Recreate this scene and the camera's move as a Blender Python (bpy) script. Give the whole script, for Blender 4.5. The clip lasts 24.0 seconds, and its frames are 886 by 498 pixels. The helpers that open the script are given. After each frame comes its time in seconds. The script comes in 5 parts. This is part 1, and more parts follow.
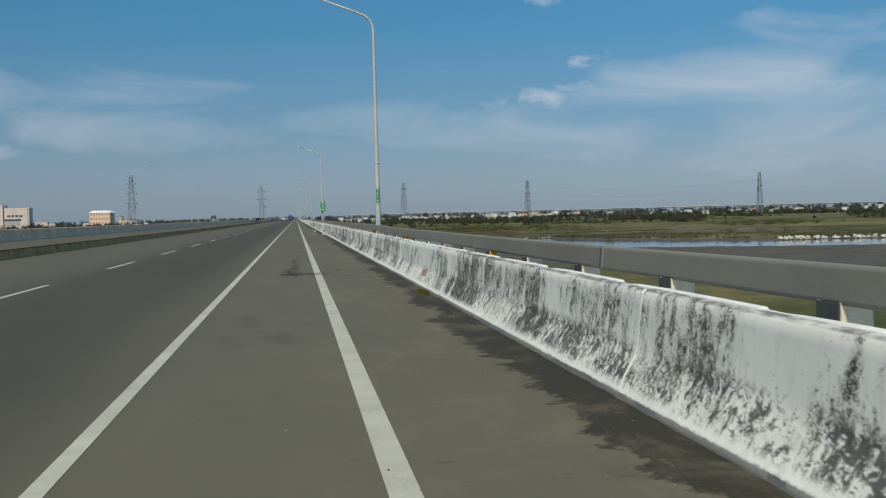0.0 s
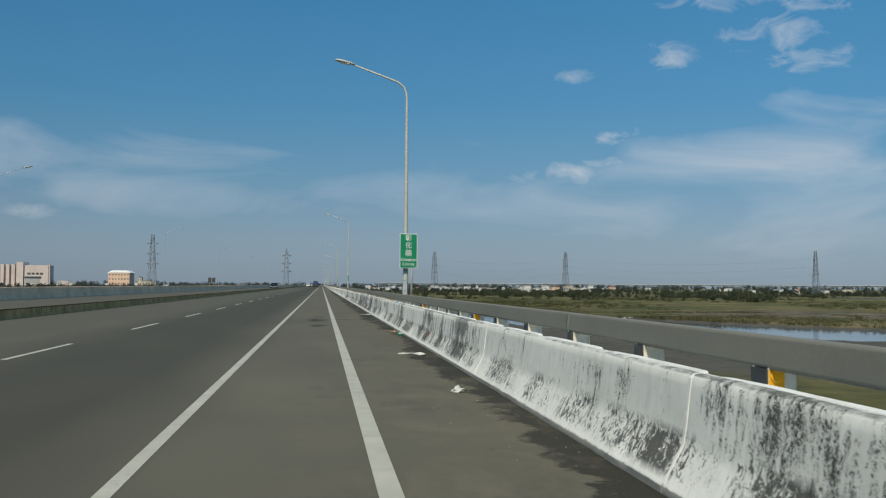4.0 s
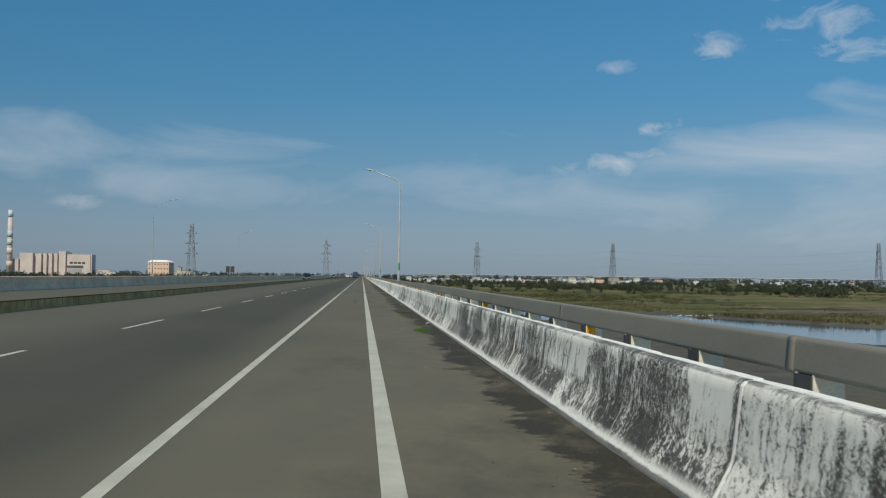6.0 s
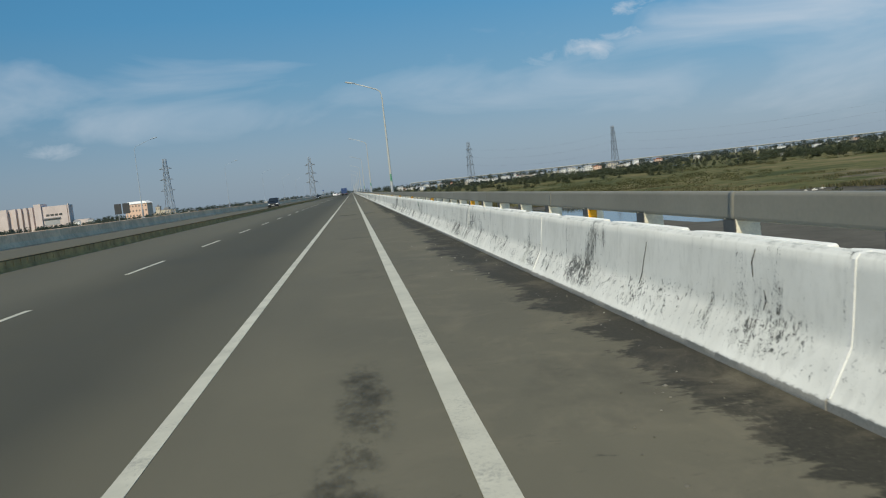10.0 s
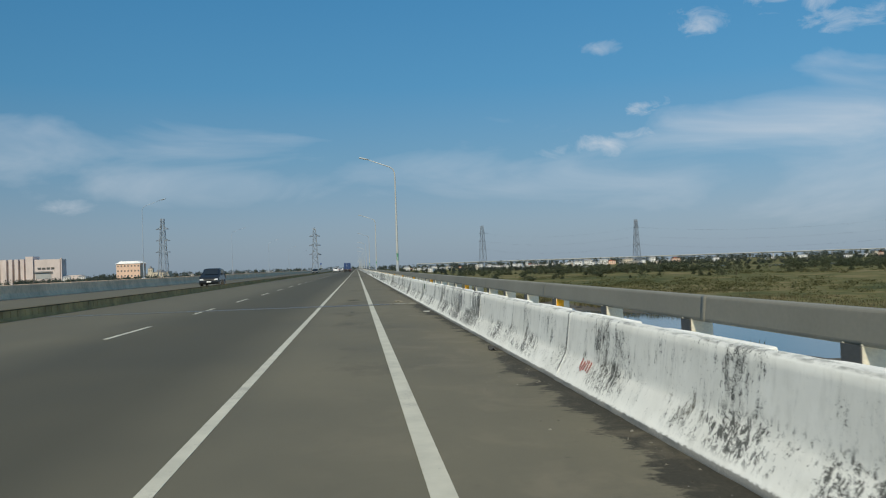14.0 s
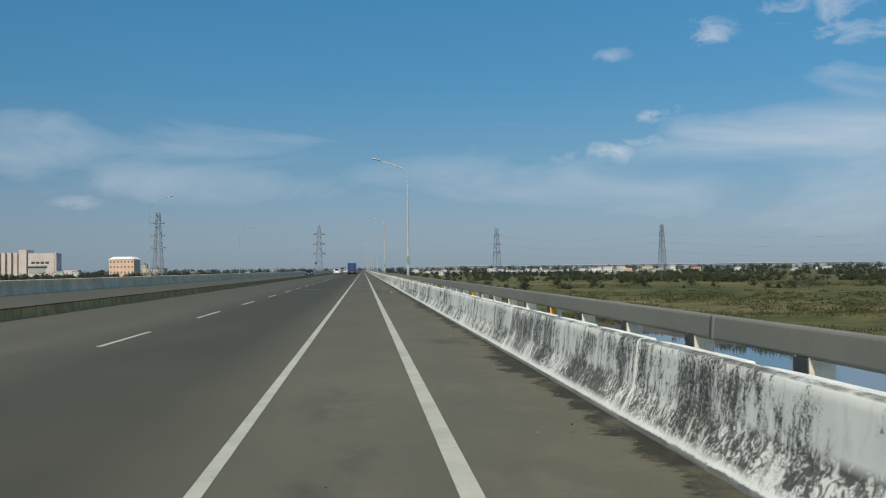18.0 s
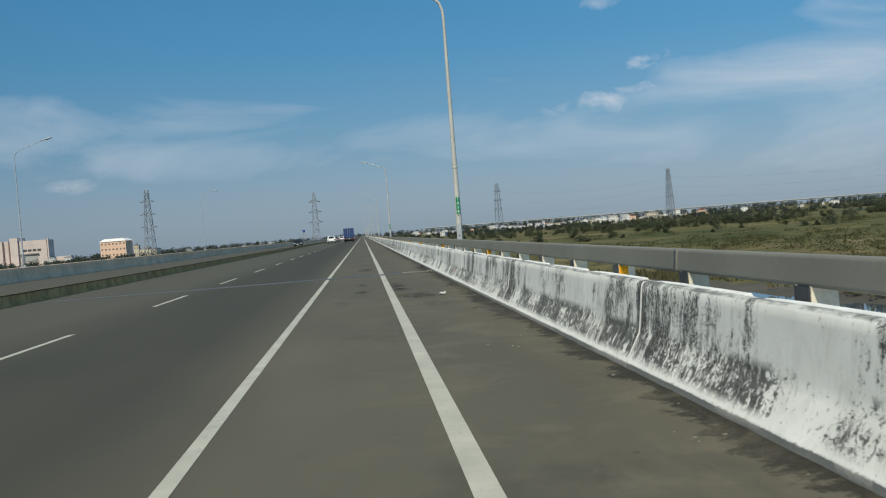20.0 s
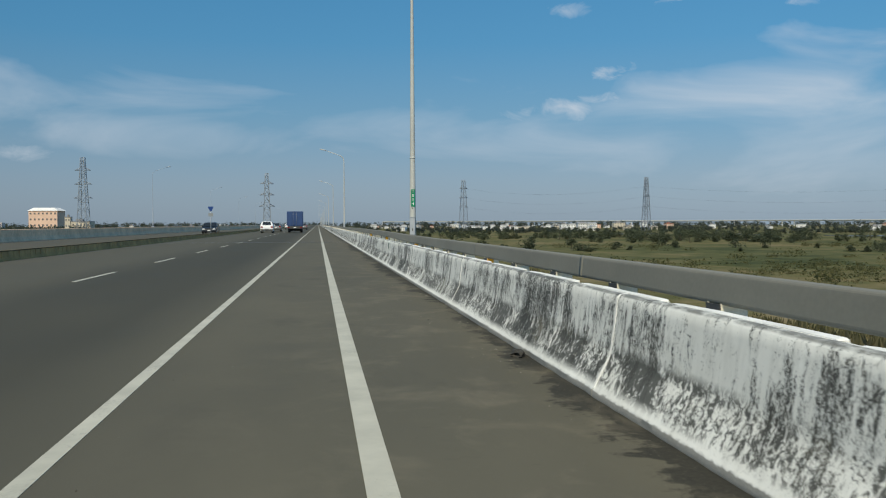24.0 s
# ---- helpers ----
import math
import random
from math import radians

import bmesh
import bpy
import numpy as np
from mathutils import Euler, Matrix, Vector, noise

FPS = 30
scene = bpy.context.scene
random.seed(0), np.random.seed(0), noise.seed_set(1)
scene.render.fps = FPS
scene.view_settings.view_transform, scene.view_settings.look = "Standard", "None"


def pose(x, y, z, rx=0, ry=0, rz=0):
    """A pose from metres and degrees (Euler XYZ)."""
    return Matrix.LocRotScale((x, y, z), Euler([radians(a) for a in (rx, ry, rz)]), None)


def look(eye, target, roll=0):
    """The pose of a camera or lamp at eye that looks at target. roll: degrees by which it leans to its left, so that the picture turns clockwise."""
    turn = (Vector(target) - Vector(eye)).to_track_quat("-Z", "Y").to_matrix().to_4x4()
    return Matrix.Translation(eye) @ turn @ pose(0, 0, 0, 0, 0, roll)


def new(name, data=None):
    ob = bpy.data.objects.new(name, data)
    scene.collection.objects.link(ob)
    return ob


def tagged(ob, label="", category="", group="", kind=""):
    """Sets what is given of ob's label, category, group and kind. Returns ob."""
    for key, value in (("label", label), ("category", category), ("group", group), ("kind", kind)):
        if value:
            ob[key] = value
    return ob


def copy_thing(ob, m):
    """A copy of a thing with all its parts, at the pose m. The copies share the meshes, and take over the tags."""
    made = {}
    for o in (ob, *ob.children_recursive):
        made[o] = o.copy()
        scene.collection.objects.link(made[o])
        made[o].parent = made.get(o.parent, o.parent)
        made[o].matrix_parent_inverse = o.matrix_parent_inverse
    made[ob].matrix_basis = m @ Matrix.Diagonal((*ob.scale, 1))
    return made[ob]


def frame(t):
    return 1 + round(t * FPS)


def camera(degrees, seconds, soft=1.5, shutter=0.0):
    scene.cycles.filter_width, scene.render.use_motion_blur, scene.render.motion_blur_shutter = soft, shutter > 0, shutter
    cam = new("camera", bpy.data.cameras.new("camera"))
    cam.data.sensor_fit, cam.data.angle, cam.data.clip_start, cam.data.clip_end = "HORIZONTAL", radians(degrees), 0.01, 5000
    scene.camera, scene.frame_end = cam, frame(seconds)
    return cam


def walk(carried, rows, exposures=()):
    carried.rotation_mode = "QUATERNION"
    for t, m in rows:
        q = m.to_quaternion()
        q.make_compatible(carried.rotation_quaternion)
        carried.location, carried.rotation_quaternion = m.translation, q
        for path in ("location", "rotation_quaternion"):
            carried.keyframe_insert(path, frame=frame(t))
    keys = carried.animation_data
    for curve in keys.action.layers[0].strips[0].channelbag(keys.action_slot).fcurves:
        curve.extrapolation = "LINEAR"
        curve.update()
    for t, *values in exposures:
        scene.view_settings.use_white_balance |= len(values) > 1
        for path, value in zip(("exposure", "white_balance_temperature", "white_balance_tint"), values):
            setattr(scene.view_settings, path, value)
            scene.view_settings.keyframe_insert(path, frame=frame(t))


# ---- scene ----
# ---- camera ----
cam = camera(53.5, 24.0, soft=1.15, shutter=0.03)
# seconds, place along the bridge deck, then yaw to the left, pitch up and roll in degrees
ROWS = [
    (0.0, -0.024, 0.26, 1.290, -9.45, -2.24, -1.40),
    (0.5, -0.019, 9.25, 1.302, -7.26, 0.57, -1.25),
    (1.0, -0.042, 18.01, 1.308, -8.78, 1.55, -2.16),
    (1.5, -0.079, 27.02, 1.325, -9.64, 2.77, -0.88),
    (2.0, -0.081, 35.91, 1.338, -8.57, 1.49, -1.41),
    (2.5, -0.065, 44.69, 1.334, -6.90, 2.47, -0.93),
    (4.5, 0.076, 78.95, 1.282, -8.09, 2.17, 0.94),
    (5.0, 0.192, 87.60, 1.285, -6.76, 1.27, 2.61),
    (5.5, 0.233, 96.21, 1.309, -5.94, 1.63, 1.36),
    (6.0, 0.227, 105.02, 1.296, -5.23, 1.80, 0.74),
    (6.5, 0.191, 114.06, 1.275, -5.04, -0.39, -1.35),
    (7.0, 0.185, 122.92, 1.288, -2.70, -1.31, -2.01),
    (7.5, 0.147, 131.61, 1.303, -4.88, -1.66, -0.54),
    (8.0, 0.177, 140.45, 1.329, -4.29, -2.56, -2.57),
    (8.5, 0.051, 149.26, 1.312, -5.48, -0.46, -2.31),
    (9.0, 0.015, 158.13, 1.307, -5.34, -1.41, -5.17),
    (9.5, -0.041, 166.87, 1.269, -6.09, -3.12, -4.97),
    (10.0, -0.030, 175.72, 1.297, -5.47, -4.34, -6.23),
    (10.5, -0.057, 184.64, 1.327, -4.87, -0.39, -6.37),
    (12.5, 0.127, 220.61, 1.293, -5.86, -1.16, -0.76),
    (13.0, 0.129, 229.51, 1.281, -5.62, -0.75, -1.07),
    (13.5, 0.059, 238.32, 1.268, -5.21, -0.70, -1.87),
    (14.0, -0.013, 247.17, 1.304, -5.64, 1.06, -1.90),
    (14.5, -0.081, 256.11, 1.307, -5.71, 2.26, -2.43),
    (15.0, -0.149, 264.92, 1.288, -5.49, 2.37, -2.25),
    (15.5, -0.195, 273.70, 1.326, -6.95, 0.69, -2.36),
    (16.0, -0.268, 282.60, 1.341, -7.47, 0.78, -2.50),
    (16.5, -0.251, 291.64, 1.333, -8.94, 1.45, -1.34),
    (17.0, -0.195, 300.85, 1.396, -8.22, 2.79, 1.35),
    (17.5, -0.233, 309.76, 1.383, -7.44, 2.76, 0.16),
    (18.0, -0.224, 318.70, 1.415, -5.19, 1.28, -0.61),
    (18.5, -0.150, 327.54, 1.384, -5.62, -0.14, -1.64),
    (20.5, -0.074, 363.26, 1.336, -4.19, -2.34, -6.15),
    (21.0, -0.048, 372.47, 1.374, -3.49, -3.76, -7.77),
    (21.5, 0.000, 381.59, 1.319, -5.38, -1.90, -5.88),
    (22.0, 0.069, 390.40, 1.345, -5.20, 0.30, -4.51),
    (22.5, 0.057, 399.27, 1.277, -4.62, -0.10, -3.73),
    (23.0, 0.113, 408.17, 1.317, -6.30, 0.60, -1.15),
    (23.5, 0.116, 416.89, 1.289, -8.07, -2.05, -0.32),
    (24.0, 0.144, 425.51, 1.263, -8.09, -1.64, -0.19),
]


def sight(x, y, z, yaw, pitch, roll):
    a, b = radians(yaw), radians(pitch)
    way = Vector((-math.sin(a) * math.cos(b), math.cos(a) * math.cos(b), math.sin(b)))
    return look((x, y, z), Vector((x, y, z)) + way, roll)


walk(cam, [(row[0], sight(*row[1:])) for row in ROWS], exposures=[(0.0, -0.02), (6.0, -0.06), (8.0, 0.0), (10.0, 0.10), (16.0, 0.08), (24.0, 0.10)])

# ---- sky and sun ----
SUN = Vector((-0.27, -0.70, 0.80)).normalized()
ELEV = math.asin(SUN.z)
AZIM = math.atan2(SUN.x, SUN.y)
world = bpy.data.worlds.new("sky")
scene.world = world
world.use_nodes = True
wn, wl = world.node_tree.nodes, world.node_tree.links
wn.clear()


def wnode(kind, **values):
    n = wn.new(kind)
    for key, value in values.items():
        n.inputs[key].default_value = value
    return n


sky = wn.new("ShaderNodeTexSky")
sky.sky_type, sky.sun_disc = "NISHITA", False
sky.sun_elevation, sky.sun_rotation = ELEV, AZIM
sky.air_density, sky.dust_density, sky.ozone_density, sky.altitude = 1.0, 1.2, 2.2, 10
coord = wn.new("ShaderNodeTexCoord")
parts_ = wn.new("ShaderNodeSeparateXYZ")
wl.new(coord.outputs["Generated"], parts_.inputs[0])


def wmath(op, a, b=None, clamp=False):
    n = wn.new("ShaderNodeMath")
    n.operation, n.use_clamp = op, clamp
    for slot, v in ((0, a), (1, b)):
        if v is None:
            continue
        if isinstance(v, (int, float)):
            n.inputs[slot].default_value = v
        else:
            wl.new(v, n.inputs[slot])
    return n.outputs[0]


def wramp(fac, stops):
    n = wn.new("ShaderNodeValToRGB")
    while len(n.color_ramp.elements) < len(stops):
        n.color_ramp.elements.new(0.5)
    for e, (p, v) in zip(n.color_ramp.elements, stops):
        e.position, e.color = p, (*v, 1) if isinstance(v, tuple) else (v, v, v, 1)
    wl.new(fac, n.inputs[0])
    return n.outputs[0]


def wmix(fac, a, b):
    n = wn.new("ShaderNodeMix")
    n.data_type = "RGBA"
    wl.new(fac, n.inputs[0]) if not isinstance(fac, float) else setattr(n.inputs[0], "default_value", fac)
    for slot, v in ((6, a), (7, b)):
        if isinstance(v, tuple):
            n.inputs[slot].default_value = (*v, 1)
        else:
            wl.new(v, n.inputs[slot])
    return n.outputs[2]


# the sky pales towards the horizon, as over a hazy coast
height = wmath("MAXIMUM", parts_.outputs[2], 0.0)
tone = wramp(height, [(0.0, (2.55, 3.40, 4.32)), (0.05, (2.12, 3.28, 4.52)), (0.12, (1.18, 3.02, 4.72)), (0.20, (0.52, 2.66, 4.90)), (0.32, (0.32, 2.25, 4.60)), (1.0, (0.30, 1.70, 4.0))])
clear = wmix(0.8, sky.outputs[0], tone)
# compass bearing from the road's direction, and height above the horizon, in degrees
bearing = wmath("MULTIPLY", wmath("ARCTAN2", parts_.outputs[0], parts_.outputs[1]), 57.296)
rise = wmath("MULTIPLY", wmath("ARCSINE", parts_.outputs[2]), 57.296)
flat = wn.new("ShaderNodeCombineXYZ")
wl.new(bearing, flat.inputs[0]), wl.new(rise, flat.inputs[1])


def wcloud(scale, detail, rough, stretch, move, warp=0.0):
    m = wn.new("ShaderNodeMapping")
    m.inputs["Scale"].default_value, m.inputs["Location"].default_value = stretch, move
    m.inputs["Rotation"].default_value = (0, 0, radians(-6))
    n = wnode("ShaderNodeTexNoise", Scale=scale, Detail=detail, Roughness=rough, Distortion=warp)
    wl.new(flat.outputs[0], m.inputs[0]), wl.new(m.outputs[0], n.inputs["Vector"])
    return n.outputs[0]


def patch(at, high, wide, tall, ragged, gain, tilt=0.0):
    """A cloud round a bearing and a height, torn by noise."""
    dx = wmath("DIVIDE", wmath("SUBTRACT", bearing, at), wide)
    dy = wmath("DIVIDE", wmath("SUBTRACT", wmath("SUBTRACT", rise, high), wmath("MULTIPLY", wmath("SUBTRACT", bearing, at), tilt)), tall)
    far = wmath("ADD", wmath("MULTIPLY", dx, dx), wmath("MULTIPLY", dy, dy))
    core = wmath("SUBTRACT", 1.0, far)
    return wmath("MULTIPLY", wmath("ADD", wmath("MULTIPLY", core, 0.55), wmath("MULTIPLY", wmath("SUBTRACT", ragged, 0.52), 3.0)), gain, True)


wisps = wcloud(0.22, 5, 0.52, (0.40, 1.35, 1), (3, 1, 0), 0.6)
curls = wcloud(0.55, 6, 0.62, (0.7, 1.3, 1), (9, 4, 0), 0.8)
cover = patch(-19, 7.3, 20, 2.2, wisps, 0.40)
for args in ((-10, 5.6, 14, 1.5, wisps, 0.4), (33, 8.9, 18, 3.2, wisps, 0.62, 0.14), (40, 5.5, 34, 4.0, wisps, 0.38), (6, 5.5, 16, 1.8, wisps, 0.35), (-60, 9, 30, 4, wisps, 0.5), (150, 10, 60, 6, wisps, 0.5),
             (22.4, 14.4, 1.9, 0.95, curls, 0.72), (28.3, 15.3, 3.0, 1.1, curls, 0.58), (31.0, 13.6, 3.0, 0.7, curls, 0.62), (31.5, 17.4, 3.0, 1.1, curls, 0.7),
             (19.0, 9.6, 1.5, 0.6, curls, 0.85, 0.2), (16.0, 7.4, 4.0, 0.75, curls, 0.6, 0.12), (16.3, 13.4, 1.4, 0.5, curls, 0.5), (27.0, 17.6, 4.5, 0.8, curls, 0.5), (-17.5, 4.2, 1.6, 0.5, curls, 0.35)):
    cover = wmath("MAXIMUM", cover, patch(*args))
# bluer on the side away from the haze of the coast
side = wn.new("ShaderNodeMix")
side.data_type, side.blend_type = "RGBA", "MULTIPLY"
side.inputs[0].default_value = 1.0
wl.new(clear, side.inputs[6]), wl.new(wramp(wmath("DIVIDE", wmath("ADD", bearing, 180), 360), [(0.0, 1.0), (0.42, 0.84), (0.465, 0.93), (0.53, 1.0), (0.58, 1.07), (1.0, 1.0)]), side.inputs[7])
clouded = wmix(cover, side.outputs[2], (6.1, 6.6, 7.2))
back = wn.new("ShaderNodeBackground")
back.inputs["Strength"].default_value = 0.094
wl.new(clouded, back.inputs["Color"])
wout = wn.new("ShaderNodeOutputWorld")
wl.new(back.outputs[0], wout.inputs[0])

sun_data = bpy.data.lights.new("sun", "SUN")
sun_data.energy, sun_data.angle, sun_data.color = 3.55, radians(0.6), (1.0, 0.915, 0.71)
sun = new("sun", sun_data)
sun.matrix_world = look(SUN * 100, (0, 0, 0))


# ---- materials ----
class Shader:
    """A node material that is put together step by step."""

    def __init__(self, name, rough=0.6, metal=0.0, spec=0.5):
        self.mat = bpy.data.materials.new(name)
        self.mat.use_nodes = True
        self.n, self.l = self.mat.node_tree.nodes, self.mat.node_tree.links
        self.bsdf = self.n["Principled BSDF"]
        self.set("Roughness", rough), self.set("Metallic", metal), self.set("Specular IOR Level", spec)
        self.place = self.n.new("ShaderNodeNewGeometry").outputs["Position"]

    def set(self, key, value):
        if isinstance(value, (int, float)):
            self.bsdf.inputs[key].default_value = value
        elif isinstance(value, tuple):
            self.bsdf.inputs[key].default_value = (*value, 1)
        else:
            self.l.new(value, self.bsdf.inputs[key])
        return self

    def axis(self, which):
        n = self.n.new("ShaderNodeSeparateXYZ")
        self.l.new(self.place, n.inputs[0])
        return n.outputs["xyz".index(which)]

    def math(self, op, a, b=None, clamp=False):
        n = self.n.new("ShaderNodeMath")
        n.operation, n.use_clamp = op, clamp
        for slot, v in ((0, a), (1, b)):
            if v is None:
                continue
            if isinstance(v, (int, float)):
                n.inputs[slot].default_value = v
            else:
                self.l.new(v, n.inputs[slot])
        return n.outputs[0]

    def noise(self, scale, detail=4, rough=0.55, stretch=(1, 1, 1), move=(0, 0, 0), warp=0.0):
        m, n = self.n.new("ShaderNodeMapping"), self.n.new("ShaderNodeTexNoise")
        m.inputs["Scale"].default_value, m.inputs["Location"].default_value = stretch, move
        n.inputs["Scale"].default_value, n.inputs["Detail"].default_value = scale, detail
        n.inputs["Roughness"].default_value, n.inputs["Distortion"].default_value = rough, warp
        self.l.new(self.place, m.inputs[0]), self.l.new(m.outputs[0], n.inputs["Vector"])
        return n.outputs[0]

    def ramp(self, fac, *stops):
        n = self.n.new("ShaderNodeValToRGB")
        while len(n.color_ramp.elements) < len(stops):
            n.color_ramp.elements.new(0.5)
        for e, (p, v) in zip(n.color_ramp.elements, stops):
            e.position, e.color = p, (*v, 1) if isinstance(v, tuple) else (v, v, v, 1)
        self.l.new(fac, n.inputs[0])
        return n.outputs[0]

    def mix(self, fac, a, b):
        n = self.n.new("ShaderNodeMix")
        n.data_type = "RGBA"
        if isinstance(fac, (int, float)):
            n.inputs[0].default_value = fac
        else:
            self.l.new(fac, n.inputs[0])
        for slot, v in ((6, a), (7, b)):
            if isinstance(v, tuple):
                n.inputs[slot].default_value = (*v, 1)
            else:
                self.l.new(v, n.inputs[slot])
        return n.outputs[2]

    def island(self):
        return self.n.new("ShaderNodeNewGeometry").outputs["Random Per Island"]

    def bump(self, height, strength=0.3, depth=0.01):
        n = self.n.new("ShaderNodeBump")
        n.inputs["Strength"].default_value, n.inputs["Distance"].default_value = strength, depth
        self.l.new(height, n.inputs["Height"])
        self.l.new(n.outputs[0], self.bsdf.inputs["Normal"])
        return self


def plain(name, colour, rough=0.6, metal=0.0, vary=0.12, scale=3.0, grain=60.0, bump=0.1, spec=0.4):
    """A surface of one colour, with wear at two scales."""
    s = Shader(name, rough, metal, spec)
    dark, light = tuple(c * (1 - vary) for c in colour), tuple(min(1, c * (1 + vary)) for c in colour)
    both = s.math("ADD", s.math("MULTIPLY", s.noise(scale, 5), 0.65), s.math("MULTIPLY", s.noise(grain, 3), 0.35))
    s.set("Base Color", s.ramp(both, (0.35, dark), (0.65, light)))
    if bump:
        s.bump(s.noise(grain, 3), bump, 0.004)
    return s.mat


def make_asphalt():
    s = Shader("asphalt", 0.85, 0, 0.3)
    grit, patch = s.noise(90, 3, 0.6), s.noise(0.55, 6, 0.6, (1, 0.35, 1))
    tone = s.math("ADD", s.math("MULTIPLY", grit, 0.3), s.math("MULTIPLY", patch, 0.7))
    lane = s.ramp(tone, (0.3, (0.064, 0.060, 0.0425)), (0.7, (0.086, 0.080, 0.0565)))
    edge = s.ramp(tone, (0.3, (0.110, 0.101, 0.071)), (0.7, (0.160, 0.146, 0.102)))
    across = s.axis("x")
    side = s.math("MULTIPLY", s.math("ADD", across, 2.4), 0.7, True)
    colour = s.mix(side, lane, edge)
    # the passing lane and the other carriageway are paler
    inner = s.math("MULTIPLY", s.math("SUBTRACT", -4.6, across), 0.5, True)
    colour = s.mix(inner, colour, s.ramp(tone, (0.3, (0.100, 0.093, 0.066)), (0.7, (0.132, 0.122, 0.087))))
    # the drift of exposure along the bridge is put into the asphalt's colour
    dimming = s.ramp(s.math("DIVIDE", s.axis("y"), 500), (0.0, 0.04), (0.29, 0.06), (0.35, 0.08), (0.41, 0.10), (0.46, 0.04), (0.66, 0.0), (0.74, 0.18), (0.90, 0.24))
    colour = s.mix(dimming, colour, (0.010, 0.009, 0.007))
    # dried-out damp along the foot of the parapet, with a ragged border
    ragged = s.math("ADD", s.noise(2.3, 7, 0.72, (0.7, 0.8, 1), (2, 5, 0), 0.5), s.math("MULTIPLY", s.math("ADD", s.noise(2.6, 7, 0.72, (0.7, 1.0, 1), (3, 8, 0), 0.7), s.noise(14, 6, 0.7, (0.5, 1.1, 1))), 0.36))
    reach = s.math("MULTIPLY", s.noise(0.09, 4, 0.65, (0, 1, 0)), 1.3)
    wet = s.ramp(s.math("DIVIDE", s.math("ADD", s.axis("y"), 40), 560), (0.0, 0.60), (0.085, 0.58), (0.105, 0.38), (0.22, 0.40), (0.32, 0.68), (0.42, 0.72), (0.48, 0.46), (0.53, 0.34), (0.55, 0.14), (0.60, 0.16), (0.64, 0.27), (1.0, 0.24))
    damp = s.math("ADD", s.math("SUBTRACT", s.math("ADD", across, s.math("MULTIPLY", wet, 0.7)), 2.03), s.math("MULTIPLY", s.math("SUBTRACT", s.math("ADD", ragged, reach), 1.50), 1.15))
    damp = s.math("MULTIPLY", damp, 12.0, True)
    colour = s.mix(s.math("MULTIPLY", damp, 0.92), colour, s.ramp(s.noise(30, 4), (0.3, (0.019, 0.018, 0.013)), (0.7, (0.040, 0.037, 0.027))))
    # pale grit and leaf litter swept against the wall
    litter = s.math("MULTIPLY", s.ramp(s.noise(55, 3, 0.6), (0.67, 0.0), (0.71, 0.85)), s.math("MULTIPLY", s.math("SUBTRACT", across, 0.7), 0.8, True))
    colour = s.mix(litter, colour, (0.26, 0.24, 0.19))
    # small dark dabs and paler worn spots
    dabs = s.ramp(s.noise(6.5, 6, 0.72, (0.5, 1.5, 1), (9, 1, 0), 0.4), (0.62, 0.0), (0.70, 0.5))
    onto = s.math("MULTIPLY", s.math("ADD", across, 1.0), 0.5, True)
    colour = s.mix(s.math("MULTIPLY", s.math("MULTIPLY", dabs, s.math("ADD", wet, 0.75)), onto, True), colour, (0.040, 0.037, 0.029))
    pale = s.ramp(s.noise(1.7, 6, 0.7, (0.8, 0.6, 1), (1, 7, 0), 0.5), (0.50, 0.0), (0.68, 0.50))
    colour = s.mix(s.math("MULTIPLY", pale, onto), colour, (0.190, 0.165, 0.115))
    # oil and dirt blotches on the hard shoulder
    blot = s.ramp(s.noise(0.42, 6, 0.68, (1.0, 0.55, 1), (4, 2, 0)), (0.57, 0.0), (0.74, 0.6))
    onto = s.math("MULTIPLY", s.math("ADD", across, 1.1), 2.0, True)
    colour = s.mix(s.math("MULTIPLY", blot, onto), colour, (0.035, 0.032, 0.027))
    s.set("Base Color", colour)
    s.set("Roughness", s.ramp(tone, (0.3, 0.78), (0.7, 0.95)))
    return s.bump(grit, 0.35, 0.004).mat


def make_road_paint():
    s = Shader("road_paint", 0.6, 0, 0.4)
    worn = s.ramp(s.math("ADD", s.math("MULTIPLY", s.noise(35, 5, 0.7), 0.5), s.math("MULTIPLY", s.noise(1.3, 4, 0.6), 0.5)), (0.55, 0.0), (0.68, 0.75))
    tone = s.ramp(s.noise(2.0, 4, 0.6), (0.3, (0.44, 0.42, 0.335)), (0.7, (0.58, 0.55, 0.44)))
    return s.set("Base Color", s.mix(worn, tone, (0.22, 0.21, 0.18))).bump(s.noise(120, 2), 0.2, 0.002).mat


def panel_start(k):
    """Where the parapet's panel with this number begins; the southern ones stand a little further on."""
    y = 172.7 + 7 * (k - 45)
    late = 1.3 if y < 50 else 0.9 + 0.4 * (82 - y) / 32 if y < 82 else 0.9 if y < 90 else max(0.0, 0.9 * (102 - y) / 12)
    return y + late


